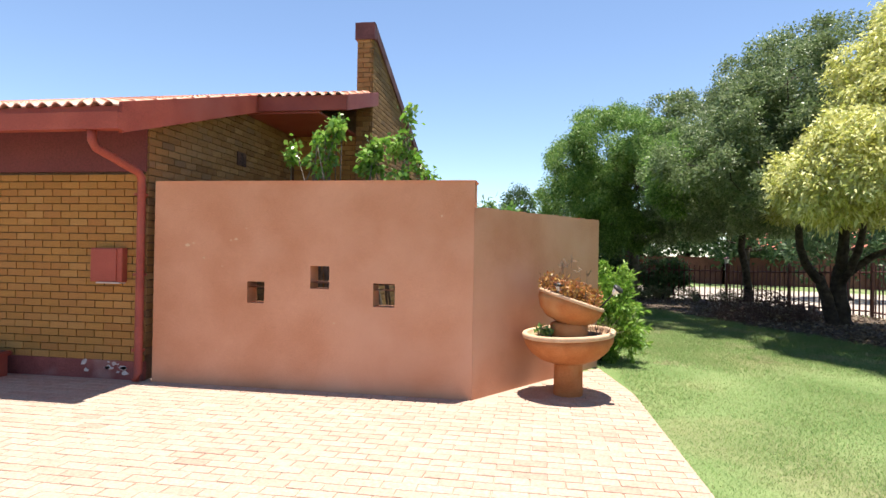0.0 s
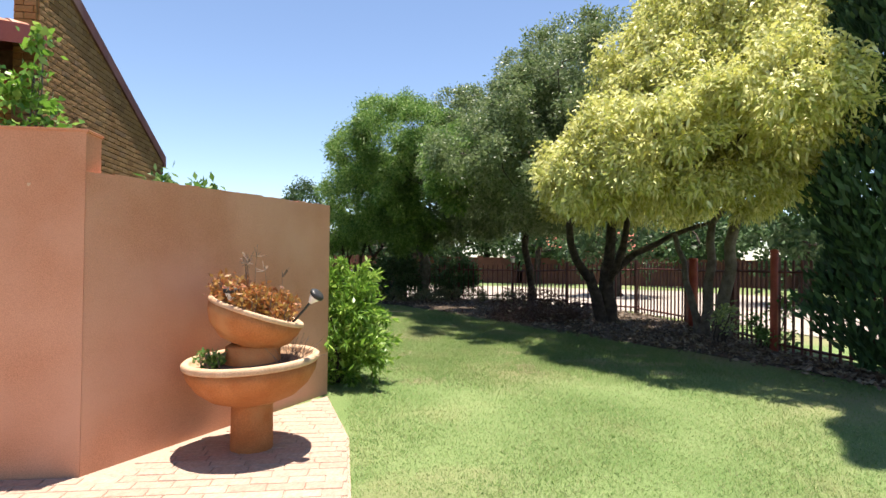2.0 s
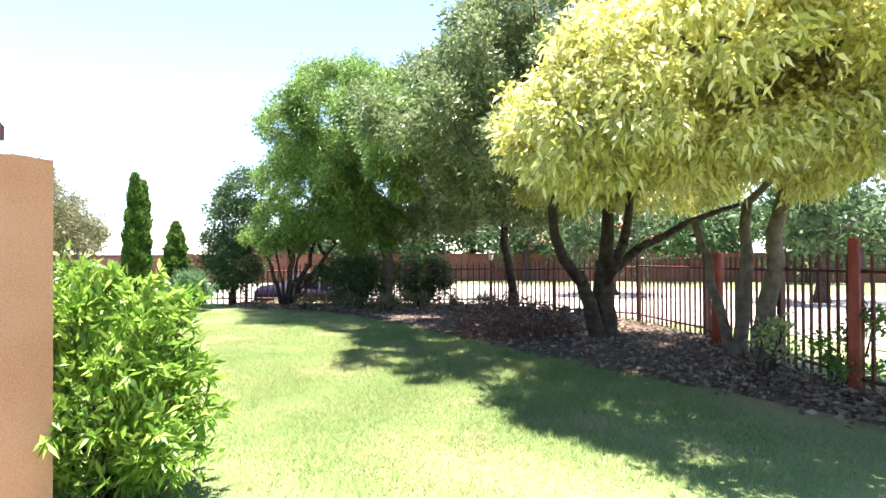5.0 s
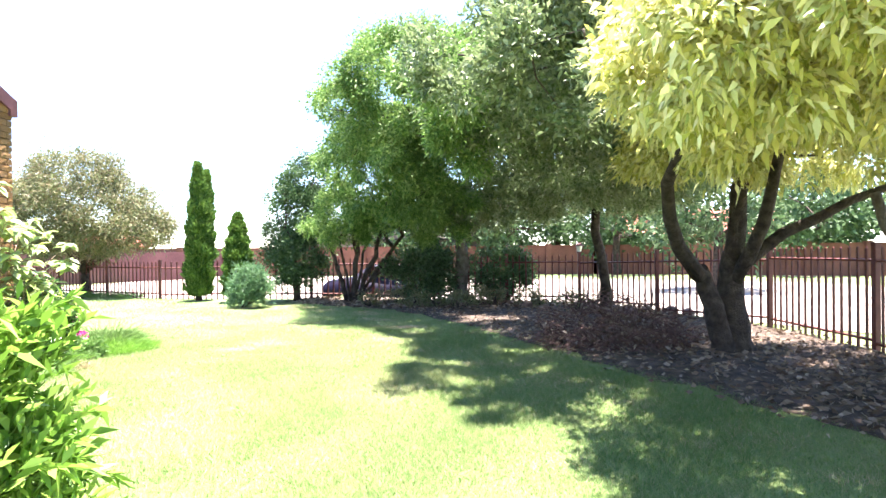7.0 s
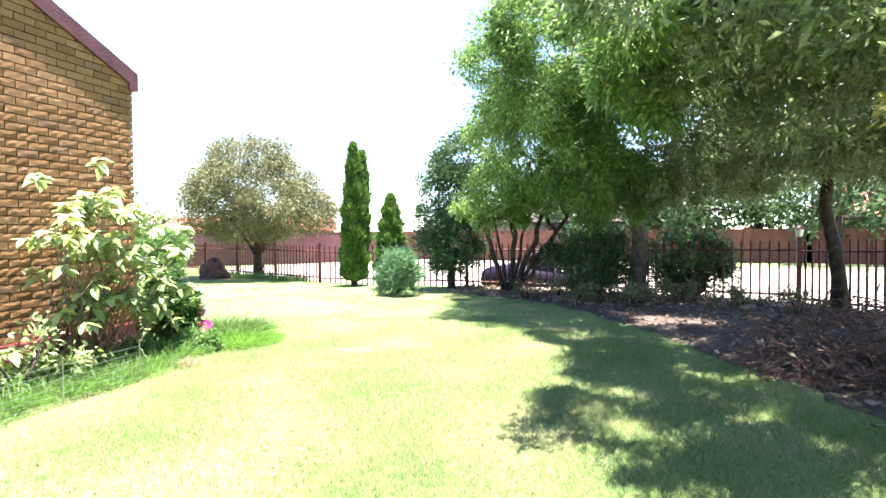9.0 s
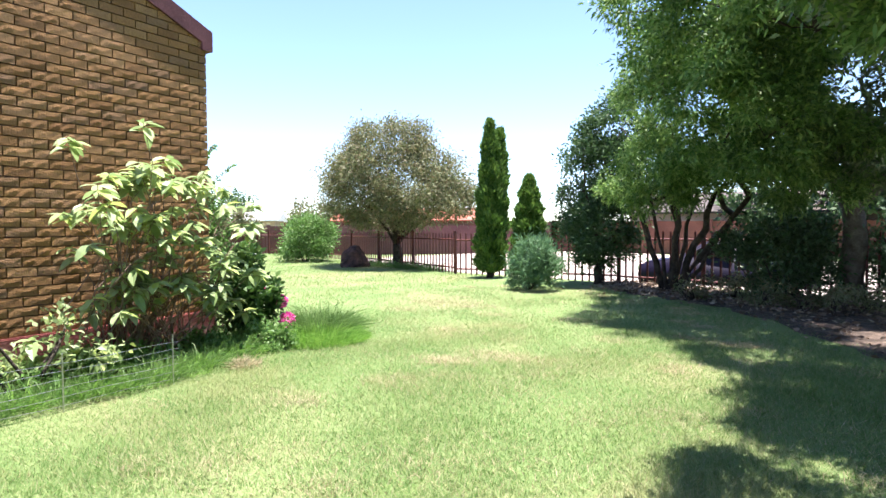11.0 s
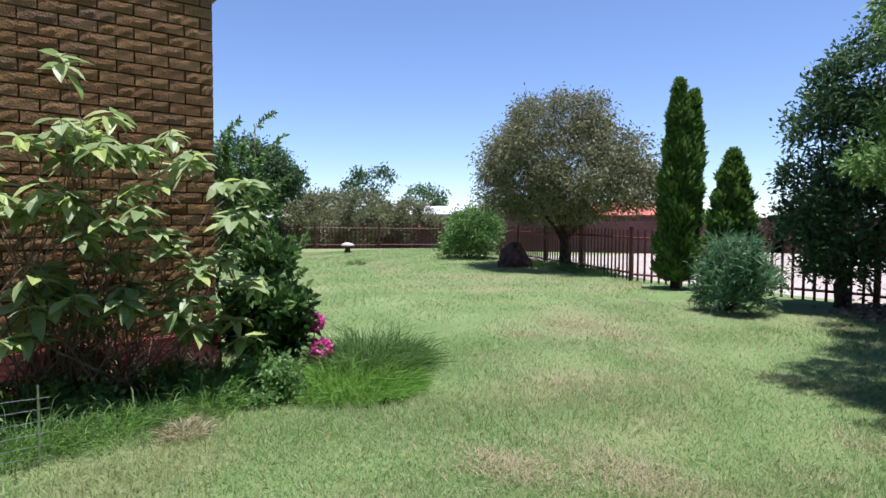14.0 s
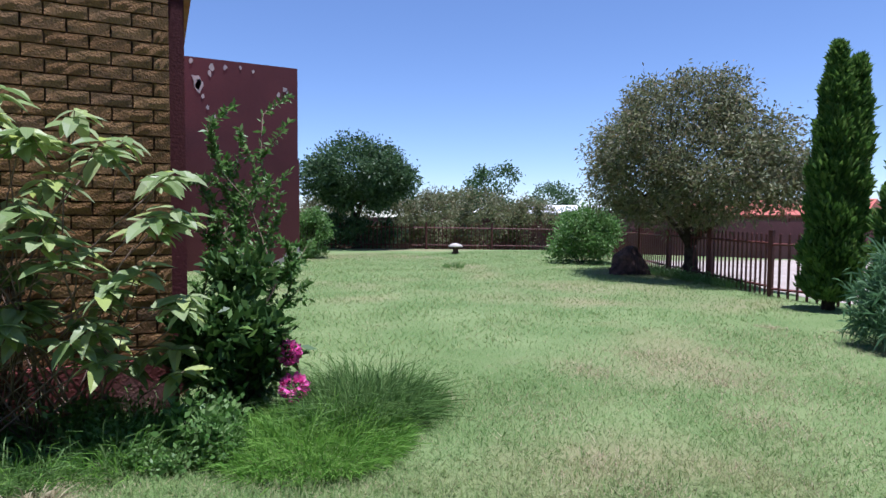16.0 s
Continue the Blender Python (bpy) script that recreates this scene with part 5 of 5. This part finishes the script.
for tip in tips:
    b0 = (-4.4 + rng.normal() * 0.08, 14.9 + rng.normal() * 0.35, 0.0)
    pts, rad = limb(rng, b0, tip, 0.007, 0.003, 0.07, 5)
    part("stem", Geo().tube(pts, rad, 5), M_TWIG, sage, smooth=True)
    dirn = Vector(np.array(tip) - pts[-2]).normalized()
    for j in range(11):
        a = 2 * math.pi * j / 8 + rng.random()
        p = Vector(tip) - dirn * 0.04 * (j % 3)
        sc = rng.uniform(0.6, 1.05)
        m = Matrix.Translation(p) @ pose(0, 0, 0, 0, rng.uniform(-18, 30), math.degrees(a)) @ pose(0, 0, 0, rng.uniform(-25, 25)) @ Matrix.Scale(sc, 4)
        if p.x + 0.2 * sc * math.cos(a) < -4.64:
            m = Matrix.Translation((0.14, 0, 0)) @ m
        me = lf[j % 4]
        if made < 296:
            made += 1
            piece("leaf", me, sage, m)
        else:
            mass.add([m @ v.co for v in me.vertices], [tuple(f.vertices) for f in me.polygons])
part("leaf_mass", mass, L_PALE, sage, kind="stuff")

shrub("glossy_bush", 51, (-4.5, 16.25, 0), [(-4.5, 16.2, 0.4, 0.3, 0.3, 0.34), (-4.5, 16.22, 0.78, 0.24, 0.24, 0.22), (-4.4, 16.05, 0.55, 0.2, 0.2, 0.25)], L_GLOSS,
      "dark glossy bush at the corner of the wall", 260, 16, 0.045, 0.105, 0.42, shell=0.3, up=0.5)


def flower_head(p, r, seed):
    rng = np.random.default_rng(seed)
    t = thing("pink_flower", p, "bright pink flower head among green leaves", "flower", "pink flowers")
    u = rng.normal(size=(260, 3))
    u /= np.linalg.norm(u, axis=1, keepdims=True)
    part("petals", fast_mesh("petals", leaves(rng, np.array(p) + u * r * 0.8, u + rng.normal(size=u.shape) * 0.4, r * 0.45, 0.8), 4, L_PINK), L_PINK, t)
    part("stem", Geo().tube([(p[0] - 0.03, p[1], 0), p], [0.006, 0.004], 5), L_HERB, t)


flower_head((-4.3, 16.53, 0.42), 0.075, 52)
flower_head((-4.22, 16.55, 0.2), 0.085, 53)
flower_head((-4.56, 16.5, 0.55), 0.022, 54)


def sprig_shrub(name, seed, base, tips, leaf, label, size, ratio, per, side=5):
    """Thin stems with side shoots, small leaves set all along their upper parts."""
    rng = np.random.default_rng(seed)
    t = thing(name, base, label, "shrub")
    P, D = [], []
    for tip in tips:
        pts, rad = limb(rng, (base[0] + rng.normal() * 0.08, base[1] + rng.normal() * 0.08, base[2] - 0.03), tip, 0.012, 0.004, 0.1, 8)
        part("stem", Geo().tube(pts, rad, 6), M_TWIG, t, smooth=True)
        shoots = [(pts[-5:], per)]
        g = Geo()
        for k in range(side):
            p = pts[3 + k % 5]
            q = p + rng.normal(size=3) * 0.13 + np.array([0, 0, 0.14])
            q[1] = max(q[1], 16.0)
            g.tube([p, (p + q) / 2 + np.array([0, 0, 0.02]), q], [0.004, 0.003, 0.002], 5)
            shoots.append(([p, q], per // 2))
        part("side_shoots", g, M_TWIG, t, kind="stuff")
        for line, n in shoots:
            line = np.array(line)
            for w in rng.random(n) * (len(line) - 1):
                k = int(w)
                P.append(line[k] + (line[k + 1] - line[k]) * (w - k))
                D.append((line[k + 1] - line[k]) / np.linalg.norm(line[k + 1] - line[k]) * 0.6 + rng.normal(size=3) * 0.6 + np.array([0, 0, 0.15]))
    part("leaves", fast_mesh("leaves", leaves(rng, np.array(P), np.array(D), size, ratio, 0.1), 4, leaf), leaf, t)
    return t


sprig_shrub("corner_shrub", 55, (-5.3, 16.3, 0), [(-5.76, 16.6, 2.2), (-5.62, 16.4, 1.9), (-5.42, 16.12, 2.0), (-5.36, 16.1, 1.6), (-5.5, 16.3, 1.45), (-5.55, 16.55, 1.55), (-5.3, 16.2, 1.2), (-5.45, 16.8, 1.05),
             (-5.2, 16.75, 0.95), (-5.4, 16.6, 1.2), (-5.2, 16.4, 1.0), (-5.35, 16.15, 1.8)], L_HERB, "upright twiggy green shrub behind the wall corner", 0.068, 0.36, 120)

shrub("pale_herb", 56, (-4.1, 13.75, 0), [(-4.15, 13.75, 0.4, 0.32, 0.4, 0.35), (-4.0, 14.15, 0.35, 0.25, 0.25, 0.28), (-4.2, 13.3, 0.5, 0.3, 0.3, 0.35)], L_PALE,
      "pale-leaved herb at the foot of the brick wall", 80, 14, 0.06, 0.075, 0.45)

# Flower bed along the wall.
def tuft(name, seed, at, r, h, n, leaf, label, lean=0.5, wide=0.004):
    rng = np.random.default_rng(seed)
    a, q = rng.random(n) * 6.283, r * np.sqrt(rng.random(n))
    pos = np.stack([at[0] + q * np.cos(a), at[1] + q * np.sin(a), np.zeros(n)], 1)
    d = np.stack([np.cos(a) * q / r, np.sin(a) * q / r, np.full(n, 1.0)], 1) + rng.normal(size=(n, 3)) * lean * 0.5
    hh = h * rng.uniform(0.5, 1.1, (n, 1)) * (1 - 0.5 * (q / r)[:, None] ** 2)
    s = np.cross(d, rng.normal(size=(n, 3)))
    s /= np.linalg.norm(s, axis=1, keepdims=True)
    mid = pos + d * hh * 0.6
    tip = mid + d * hh * 0.4 * np.array([1.6, 1.6, 0.3])
    solo(name, fast_mesh(name, np.stack([pos - s * wide, mid - s * wide * 0.8, tip, mid + s * wide * 0.8], 1), 4, leaf), leaf, label, "grass tuft", "stuff")


L_MOUND = leaf_mat("mound_grass", [(0.1, 0.24, 0.03), (0.17, 0.34, 0.05), (0.24, 0.42, 0.08)], 0.6, 0.45)
tuft("grass_mound", 60, (-3.75, 16.55), 0.55, 0.17, 6500, L_MOUND, "mound of long bright green grass", 0.9)
tuft("grass_mound", 61, (-4.15, 17.0), 0.45, 0.3, 4200, L_TURF, "mound of long blue-green grass", 0.9)
tuft("grass_tuft", 62, (-3.4, 15.25), 0.12, 0.1, 500, L_STRAW, "dry straw-coloured grass tuft", 1.0)
rng = np.random.default_rng(63)
for k in range(26):
    y = 12.3 + 3.7 * (k + rng.random()) / 26
    x = -3.62 - 0.2 * rng.random() - 0.3 * max(0, y - 15)
    tuft("bed_grass", 600 + k, (x, y), 0.16 + 0.08 * rng.random(), 0.14 + 0.08 * rng.random(), 330, (L_TURF, L_HERB, L_MOUND)[k % 3], "long weedy grass in the flower bed", 0.9)
for k in range(17):
    y = 13.0 + 3.2 * (k + rng.random()) / 17
    x = -4.45 + 0.75 * rng.random()
    r = 0.17 + 0.12 * rng.random()
    if k % 3 == 2:
        tuft("bed_grass", 200 + k, (x, y), r, 0.32, 420, L_HERB, "long weedy grass in the flower bed", 0.8)
    else:
        shrub("bed_plant", 220 + k, (x, y, 0), [(x, y, 0.1, r, r, 0.08)], L_HERB, "low leafy herb in the flower bed", 36, 16, 0.05, 0.055, 0.5, stems=5, category="plant", group="bed plants")
shrub("bed_plant", 240, (-3.85, 15.9, 0), [(-3.95, 15.9, 0.05, 0.42, 0.36, 0.05)], L_HERB, "spreading green herb at the bed's end", 200, 20, 0.03, 0.036, 0.5, stems=8, category="plant", group="bed plants")
solo("flower_bed", Geo().prism([(-4.64, 12.0), (-3.7, 12.0), (-3.72, 14.2), (-3.8, 15.2), (-4.0, 16.0), (-4.64, 16.4)], -0.05, 0.012, "z"), M_SOIL, "dark soil of the flower bed", "soil", "structure")
wf = thing("wire_edging", (-3.42, 13.6, 0), "rusty wire edging along the flower bed", "wire fence")
for k in range(6):
    part("wire", Geo().tube([(-3.42, 12.0 + 0.2 * j, 0.05 + 0.06 * k + 0.006 * math.sin(j * 1.3 + k)) for j in range(14)], 0.002, 4), M_STEEL, wf)
for y in (12.1, 12.9, 13.7, 14.55):
    part("stake", Geo().tube([(-3.42, y, -0.05), (-3.42, y, 0.42)], 0.006, 6), M_STEEL, wf)
for k in range(2):
    y = 12.0 + k * 0.42
    solo("edging_stone", Geo().box(-3.56, y, -0.02, -3.44, y + 0.36, 0.06, 0.015), M_STONE, "pale stone edging of the flower bed", "stone", group="edging stones")

# ---- lawn and far things ----
st = thing("tree_stump", (-11.35, 26.1, 0), "rough dark charred tree stump on the lawn", "stump")
g = Geo().lathe([(0.44, -0.03), (0.46, 0.12), (0.4, 0.3), (0.33, 0.45), (0.24, 0.58), (0.15, 0.66), (0.03, 0.68)], Matrix.Translation((-11.35, 26.1, 0)), 26)
g.v = [tuple(Vector(v) + Vector((v[0] + 11.35, v[1] - 26.1, 0.1)) * 0.45 * noise.noise(Vector(v) * 3.1) + noise.noise_vector(Vector(v) * 9) * 0.04) for v in g.v]
part("wood", g, M_STUMP, st)
bb = thing("stone_mushroom", (-20.0, 25.7, 0), "small stone mushroom ornament on the lawn", "garden ornament")
Q = Matrix.Translation((-20.0, 25.7, 0))
part("stem", Geo().lathe([(0.13, 0.0), (0.15, 0.03), (0.1, 0.1), (0.09, 0.24), (0.12, 0.27)], Q, 16), M_STUMP, bb, smooth=True)
part("cap", Geo().lathe([(0.1, 0.25), (0.26, 0.26), (0.27, 0.29), (0.18, 0.36), (0.03, 0.4)], Q, 20, 0.05), M_STONE, bb, smooth=True)
tuft("lawn_weed", 70, (-14.4, 22.8), 0.25, 0.2, 300, L_HERB, "dark weed tuft on the lawn", 0.9, 0.008)
rng = np.random.default_rng(71)
brush = thing("brush_pile", (3.55, 16.6, 0), "heap of dry brown cut branches", "brush pile")
g = Geo()
for k in range(760):
    a, r = rng.random() * 6.28, 1.15 * math.sqrt(rng.random())
    p = Vector((3.55 + r * math.cos(a), 16.6 + r * math.sin(a) * 0.8, 0.02 + rng.random() * 0.8 * (1 - (r / 1.25) ** 2)))
    dr = Vector((rng.normal(), rng.normal(), rng.normal() * 0.35)).normalized() * rng.uniform(0.2, 0.5)
    q = p + dr
    q.z = max(q.z, 0.01)
    g.tube([p, p.lerp(q, 0.5) + Vector((0, 0, 0.06)), q], [0.009 * rng.uniform(0.4, 1.2), 0.006, 0.002], 4)
part("brushwood", g, M_BRUSH, brush, kind="stuff")
pp = np.stack([3.55 + rng.normal(size=900) * 0.45, 16.6 + rng.normal(size=900) * 0.38, np.abs(rng.normal(size=900)) * 0.2 + 0.02], 1)
part("dead_leaves", fast_mesh("dead_leaves", leaves(rng, pp, rng.normal(size=pp.shape), 0.09, 0.45), 4, M_LITTER), M_LITTER, brush, kind="stuff")
for k in range(11):
    x, y = 3.0 + 0.32 * k + rng.normal() * 0.12, 21.6 - 0.12 * k + rng.normal() * 0.3
    r = 0.1 + 0.1 * rng.random()
    g = Geo().lathe([(r * 0.8, -0.03), (r, 0.04), (r * 0.85, r * 0.7), (r * 0.3, r * 0.95)], Matrix.Translation((x, y, 0)), 10)
    g.v = [tuple(Vector(v) + noise.noise_vector(Vector(v) * 4) * r * 0.4) for v in g.v]
    solo("garden_stone", g, M_ROCK, "rough brown garden stone under the trees", "stone", group="garden stones")
for k in range(10):
    x, y = -0.6 + 0.52 * k + rng.normal() * 0.1, 22.7 - 0.1 * k + rng.normal() * 0.3
    shrub("low_bush", 300 + k, (x, y, 0), [(x, y, 0.2, 0.35, 0.3, 0.2)], L_DRYOLIVE, "low dusty ground cover under trees", 40, 16, 0.07, 0.07, 0.4, stems=5, group="ground cover")
shrub("sapling", 320, (5.6, 12.6, 0), [(5.6, 12.6, 0.3, 0.25, 0.25, 0.3), (5.65, 12.5, 0.55, 0.15, 0.15, 0.15)], L_PALE, "pale-leaved sapling at the foot of the trees", 34, 12, 0.06, 0.09, 0.4)
shrub("ivy_clump", 321, (6.0, 12.0, 0), [(6.0, 11.7, 0.5, 0.25, 0.4, 0.4)], L_HERB, "leafy plant growing at the fence", 60, 14, 0.07, 0.08, 0.5)
for k in range(9):
    x = -11.6 + 0.42 * k
    y = 26.9 - 0.12 * k
    tuft("fence_grass", 330 + k, (x, y), 0.3, 0.25, 260, L_HERB, "unmown grass along the fence", 0.8, 0.008)

tree("round_tree", 80, (-24.8, 23.4, 0), (-24.8, 23.4, 1.3), 0.2, [(-24.8, 23.4, 3.3, 2.1, 2.1, 1.2), (-24.3, 24.4, 2.9, 1.4, 1.4, 0.9), (-25.2, 22.4, 2.9, 1.4, 1.3, 0.9), (-24.7, 23.4, 2.3, 1.6, 1.6, 0.6)], M_BARK, L_LAUREL,
     "round-crowned dark green tree beside the far fence", 1000, 30, 0.17, 0.16, 0.45, 6, 0.25, bunch=5)
shrub("hedge_bush", 81, (-25.0, 22.6, 0), [(-25.0, 22.6, 0.7, 1.0, 1.3, 0.7), (-24.9, 24.2, 0.6, 0.8, 1.0, 0.6)], L_LAUREL, "dark hedge under the tree", 260, 30, 0.15, 0.16, 0.45)
shrub("clipped_bush", 82, (-19.4, 20.2, 0), [(-19.4, 20.2, 0.75, 0.5, 0.5, 0.75)], L_HERB, "narrow clipped green bush beside annex", 150, 26, 0.1, 0.12, 0.45)
rng = np.random.default_rng(83)
for k, (x, y, r, h) in enumerate(((-31.0, 23.8, 1.6, 2.6), (-30.8, 27.0, 1.7, 2.7), (-30.0, 29.5, 1.6, 3.1), (-29.0, 32.0, 1.7, 2.9), (-28.0, 34.4, 1.6, 2.4), (-33, 21.0, 2, 2.6))):
    shrub("far_shrub", 400 + k, (x, y, -0.5), [(x, y, h * 0.5 - 0.3, r, r, h * 0.5), (x + 0.5, y - 0.6, h * 0.6, r * 0.6, r * 0.6, h * 0.35)], L_DRYOLIVE, "tall dusty shrub beyond the far fence", 240, 30, 0.2, 0.18, 0.4, group="far shrubs")


def far_tree(seed, x, y, r, h, leaf, label):
    tree("far_tree", seed, (x, y, -0.5), (x, y, h * 0.3), r * 0.1, [(x, y, h * 0.58, r, r, h * 0.38), (x + r * 0.5, y, h * 0.4, r * 0.75, r * 0.7, h * 0.26), (x - r * 0.55, y, h * 0.38, r * 0.7, r * 0.7, h * 0.26)],
         M_BARK, leaf, label, 320, 11, r * 0.1, r * 0.13, 0.52, 5, 0.2, group="far trees", twigs=8, bunch=6)


far_tree(90, -41.7, 40.2, 2.2, 6.2, L_LAUREL, "dark rounded tree far beyond the fence")
far_tree(91, -57.0, 57.0, 3.0, 5.4, L_LAUREL, "dark tree far off on the skyline")
far_tree(92, -66.0, 50.0, 4.0, 4.6, L_DRYOLIVE, "dusty tree far off on the skyline")
far_tree(93, -50.0, 64.0, 3.5, 4.2, L_DRYOLIVE, "dusty tree far off on the skyline")
rng = np.random.default_rng(95)
spots = [(1, 50), (6, 53.5), (10, 52), (15, 51.5), (19, 50.5), (24, 48.5), (29, 46.5), (33, 44.5), (38, 41), (41, 36.5), (44, 31), (47, 25), (50, 19), (50, 12), (48, 5), (48, -2), (3, 60), (28, 54), (40, 47), (52, 30)]
for k, (x, y) in enumerate(spots):
    far_tree(100 + k, x * 0.95 + rng.normal(), y * 0.95 - (1.0 if k % 2 else -4.5), 2.6 + 1.2 * rng.random(), 5.5 + 3.0 * rng.random(), L_LAUREL, "green tree behind the boundary wall across the road")
far_tree(130, 13, 33, 2.4, 5.5, L_LAUREL, "roadside tree beyond the fence")
far_tree(131, 19, 27, 2.6, 5.8, L_LAUREL, "roadside tree beyond the fence")

# ---- bricks and pavers ----
def brick_mesh(name, L, H, D, rough, seed, material):
    rng = np.random.default_rng(seed)
    g = Geo()
    nx, nz = 5, 3
    for j in range(nz):
        for i in range(nx):
            x, z = -L / 2 + L * i / (nx - 1), H * j / (nz - 1)
            edge_pt = i in (0, nx - 1) or j in (0, nz - 1)
            y = -D + (0.35 * rough if edge_pt else 0) + rng.uniform(-0.5, 0.5) * rough
            if edge_pt:
                x, z = x + rng.uniform(-0.3, 0.3) * rough, z + rng.uniform(-0.25, 0.25) * rough
            g.v.append((x, y, z))
    g.f = [(j * nx + i, j * nx + i + 1, (j + 1) * nx + i + 1, (j + 1) * nx + i) for j in range(nz - 1) for i in range(nx - 1)]
    k = len(g.v)
    g.v += [(-L / 2, 0.01, 0), (L / 2, 0.01, 0), (L / 2, 0.01, H), (-L / 2, 0.01, H)]
    lo, hi = list(range(nx)), list(range((nz - 1) * nx, nz * nx))
    g.f += [tuple([k, k + 1] + lo[::-1]), tuple(hi + [k + 2, k + 3]), (k, 0, nx, 2 * nx, k + 3), (k + 1, k + 2, 3 * nx - 1, 2 * nx - 1, nx - 1)]
    return g


CH, BL = 0.0855, 0.235


def lay(u0, u1, z0, z1, fits, place, parent, variants, meshes, near, rng):
    """Lays stretcher courses between u0 and u1; near(u, z) picks the bricks that are parts of their own."""
    rest = Geo()
    row, z = 0, z0
    while z + CH * 0.8 < z1:
        u = u0
        first = BL / 2 if row % 2 else BL
        while u < u1 - 0.03:
            w = min(first if u == u0 else BL, u1 - u)
            if fits(u, u + w, z + 0.075):
                k = rng.integers(len(variants))
                m = place(u + w / 2, z) @ Matrix.Diagonal((max(w - 0.011, 0.02) / 0.224, 1, 1, 1))
                if near(u, z):
                    piece("brick", meshes[k], parent, m)
                else:
                    rest.add([m @ Vector(v) for v in variants[k].v], variants[k].f)
            u += w
        z += CH
        row += 1
    return rest


def brick_set(rough, D, material):
    vs = [brick_mesh("brick", 0.224, 0.075, D, rough, 500 + k, material) for k in range(6)]
    return vs, [v.mesh("brick", material) for v in vs]


rng = np.random.default_rng(99)
gable = bpy.data.objects["wall_gable"]
front = bpy.data.objects["wall_front"]
vs, ms = brick_set(0.0055, 0.03, M_BRICK)
face = lambda u, z: Matrix.Translation((-4.71, u, z)) @ Matrix.Rotation(math.pi / 2, 4, "Z")
rest = lay(FIN0 + 0.03, FIN1 - 0.01, 0.375, 5.4, lambda a, b, z: z <= fin_top(b) + 0.06, face, gable, vs, ms, lambda u, z: u > 13.55 and z < 2.95, rng)
part("brickwork", rest, M_BRICK, gable, kind="stuff")
rest = lay(-4.97, -4.7, 0.375, 5.35, lambda a, b, z: True, lambda u, z: Matrix.Translation((u, FIN0 + 0.03, z)), gable, vs, ms, lambda u, z: False, rng)
part("end_brickwork", rest, M_BRICK, gable, kind="stuff")
vs2, ms2 = brick_set(0.003, 0.045, M_BRICK2)
rest = lay(-14.9, -6.17, 0.225, 2.375, lambda a, b, z: True, lambda u, z: Matrix.Translation((u, 7.2, z)), front, vs2, ms2, lambda u, z: u > -8.6, rng)
part("brickwork", rest, M_BRICK2, front, kind="stuff")
side = bpy.data.objects["wall_side"]
rest = lay(7.16, 11.05, 0.3, 3.9, lambda a, b, z: z < roof_z(a) - 0.02, lambda u, z: Matrix.Translation((-6.17, u, z)) @ Matrix.Rotation(math.pi / 2, 4, "Z"), side, vs, ms, lambda u, z: False, rng)
part("brickwork", rest, M_BRICK, side, kind="stuff")
part("air_brick", Geo().box(-6.14, 9.1, 2.75, -6.12, 9.35, 2.95, 0.004), M_STUMP, side)
cb = bpy.data.objects["wall_court_back"]
rest = lay(-6.12, -4.98, 0.3, 3.55, lambda a, b, z: True, lambda u, z: Matrix.Translation((u, 11.1, z)), cb, vs2, ms2, lambda u, z: False, rng)
part("brickwork", rest, M_BRICK2, cb, kind="stuff")

# Stamped paving.
pave = solo("pavement", Geo().prism([(-16, -8), (-0.4, -8), (-0.62, 5.1), (-0.7, 7.8), (-0.95, 9.25), (-2.2, 7.6), (-16, 7.6)], -0.05, 0.012, "z"), M_GROUT, "pale stamped concrete paving in cream and pink", "paving", "structure")


def paver(w, d, rng):
    g = Geo()
    b = 0.004
    j = lambda: rng.uniform(-0.006, 0.006)
    lo = [(-w / 2 + j(), -d / 2 + j(), 0), (w / 2 + j(), -d / 2 + j(), 0), (w / 2 + j(), d / 2 + j(), 0), (-w / 2 + j(), d / 2 + j(), 0)]
    hi = [(x * (1 - 2 * b / w), y * (1 - 2 * b / d), 0.007 + rng.uniform(0, 0.003)) for x, y, _ in lo]
    g.add(lo + hi, [(4, 5, 6, 7)] + [(i, (i + 1) % 4, 4 + (i + 1) % 4, 4 + i) for i in range(4)])
    return g


rng = np.random.default_rng(101)
rest = Geo()
y, made, row = 0.5, 0, 0
PW, PD = 0.235, 0.118
blocks = [paver(PW - 0.003, PD - 0.003, rng) for k in range(8)]
block_meshes = [b.mesh("paver", M_PAVER) for b in blocks]
while y < 9.2:
    x1 = np.interp(y, [5.1, 7.8, 9.2], [-0.64, -0.72, -0.96])
    x0 = -10.0 if y + PD < 7.12 else -2.41 + (y + PD - 7.13) * 0.636 + 0.05
    x = x0 + (PW / 2 if row % 2 else 0.0)
    while x < x1 - 0.06:
        w = min(PW, x1 - x)
        k = int(rng.integers(8))
        m = Matrix.Translation((x + w / 2, y + PD / 2, 0.011)) @ Matrix.Diagonal((w / PW, 1, 1, 1))
        if 4.9 < y < 7.0 and x > -4.6 and made < 300:
            piece("paver", block_meshes[k], pave, m)
            made += 1
        else:
            rest.add([m @ Vector(v) for v in blocks[k].v], blocks[k].f)
        x += PW
    y += PD
    row += 1
part("pavers", rest, M_PAVER, pave, kind="stuff")

# Unseen dark floor, added to keep bounced light off the courtyard walls.
solo("courtyard_floor", Geo().prism([(-6.12, 7.37), (-2.3, 7.37), (-1.0, 9.45), (-4.6, 11.0), (-6.12, 11.0)], -0.04, 0.016, "z"), M_SOIL, "unseen dark soil floor added to cut bounced light in the courtyard", "soil", "structure")
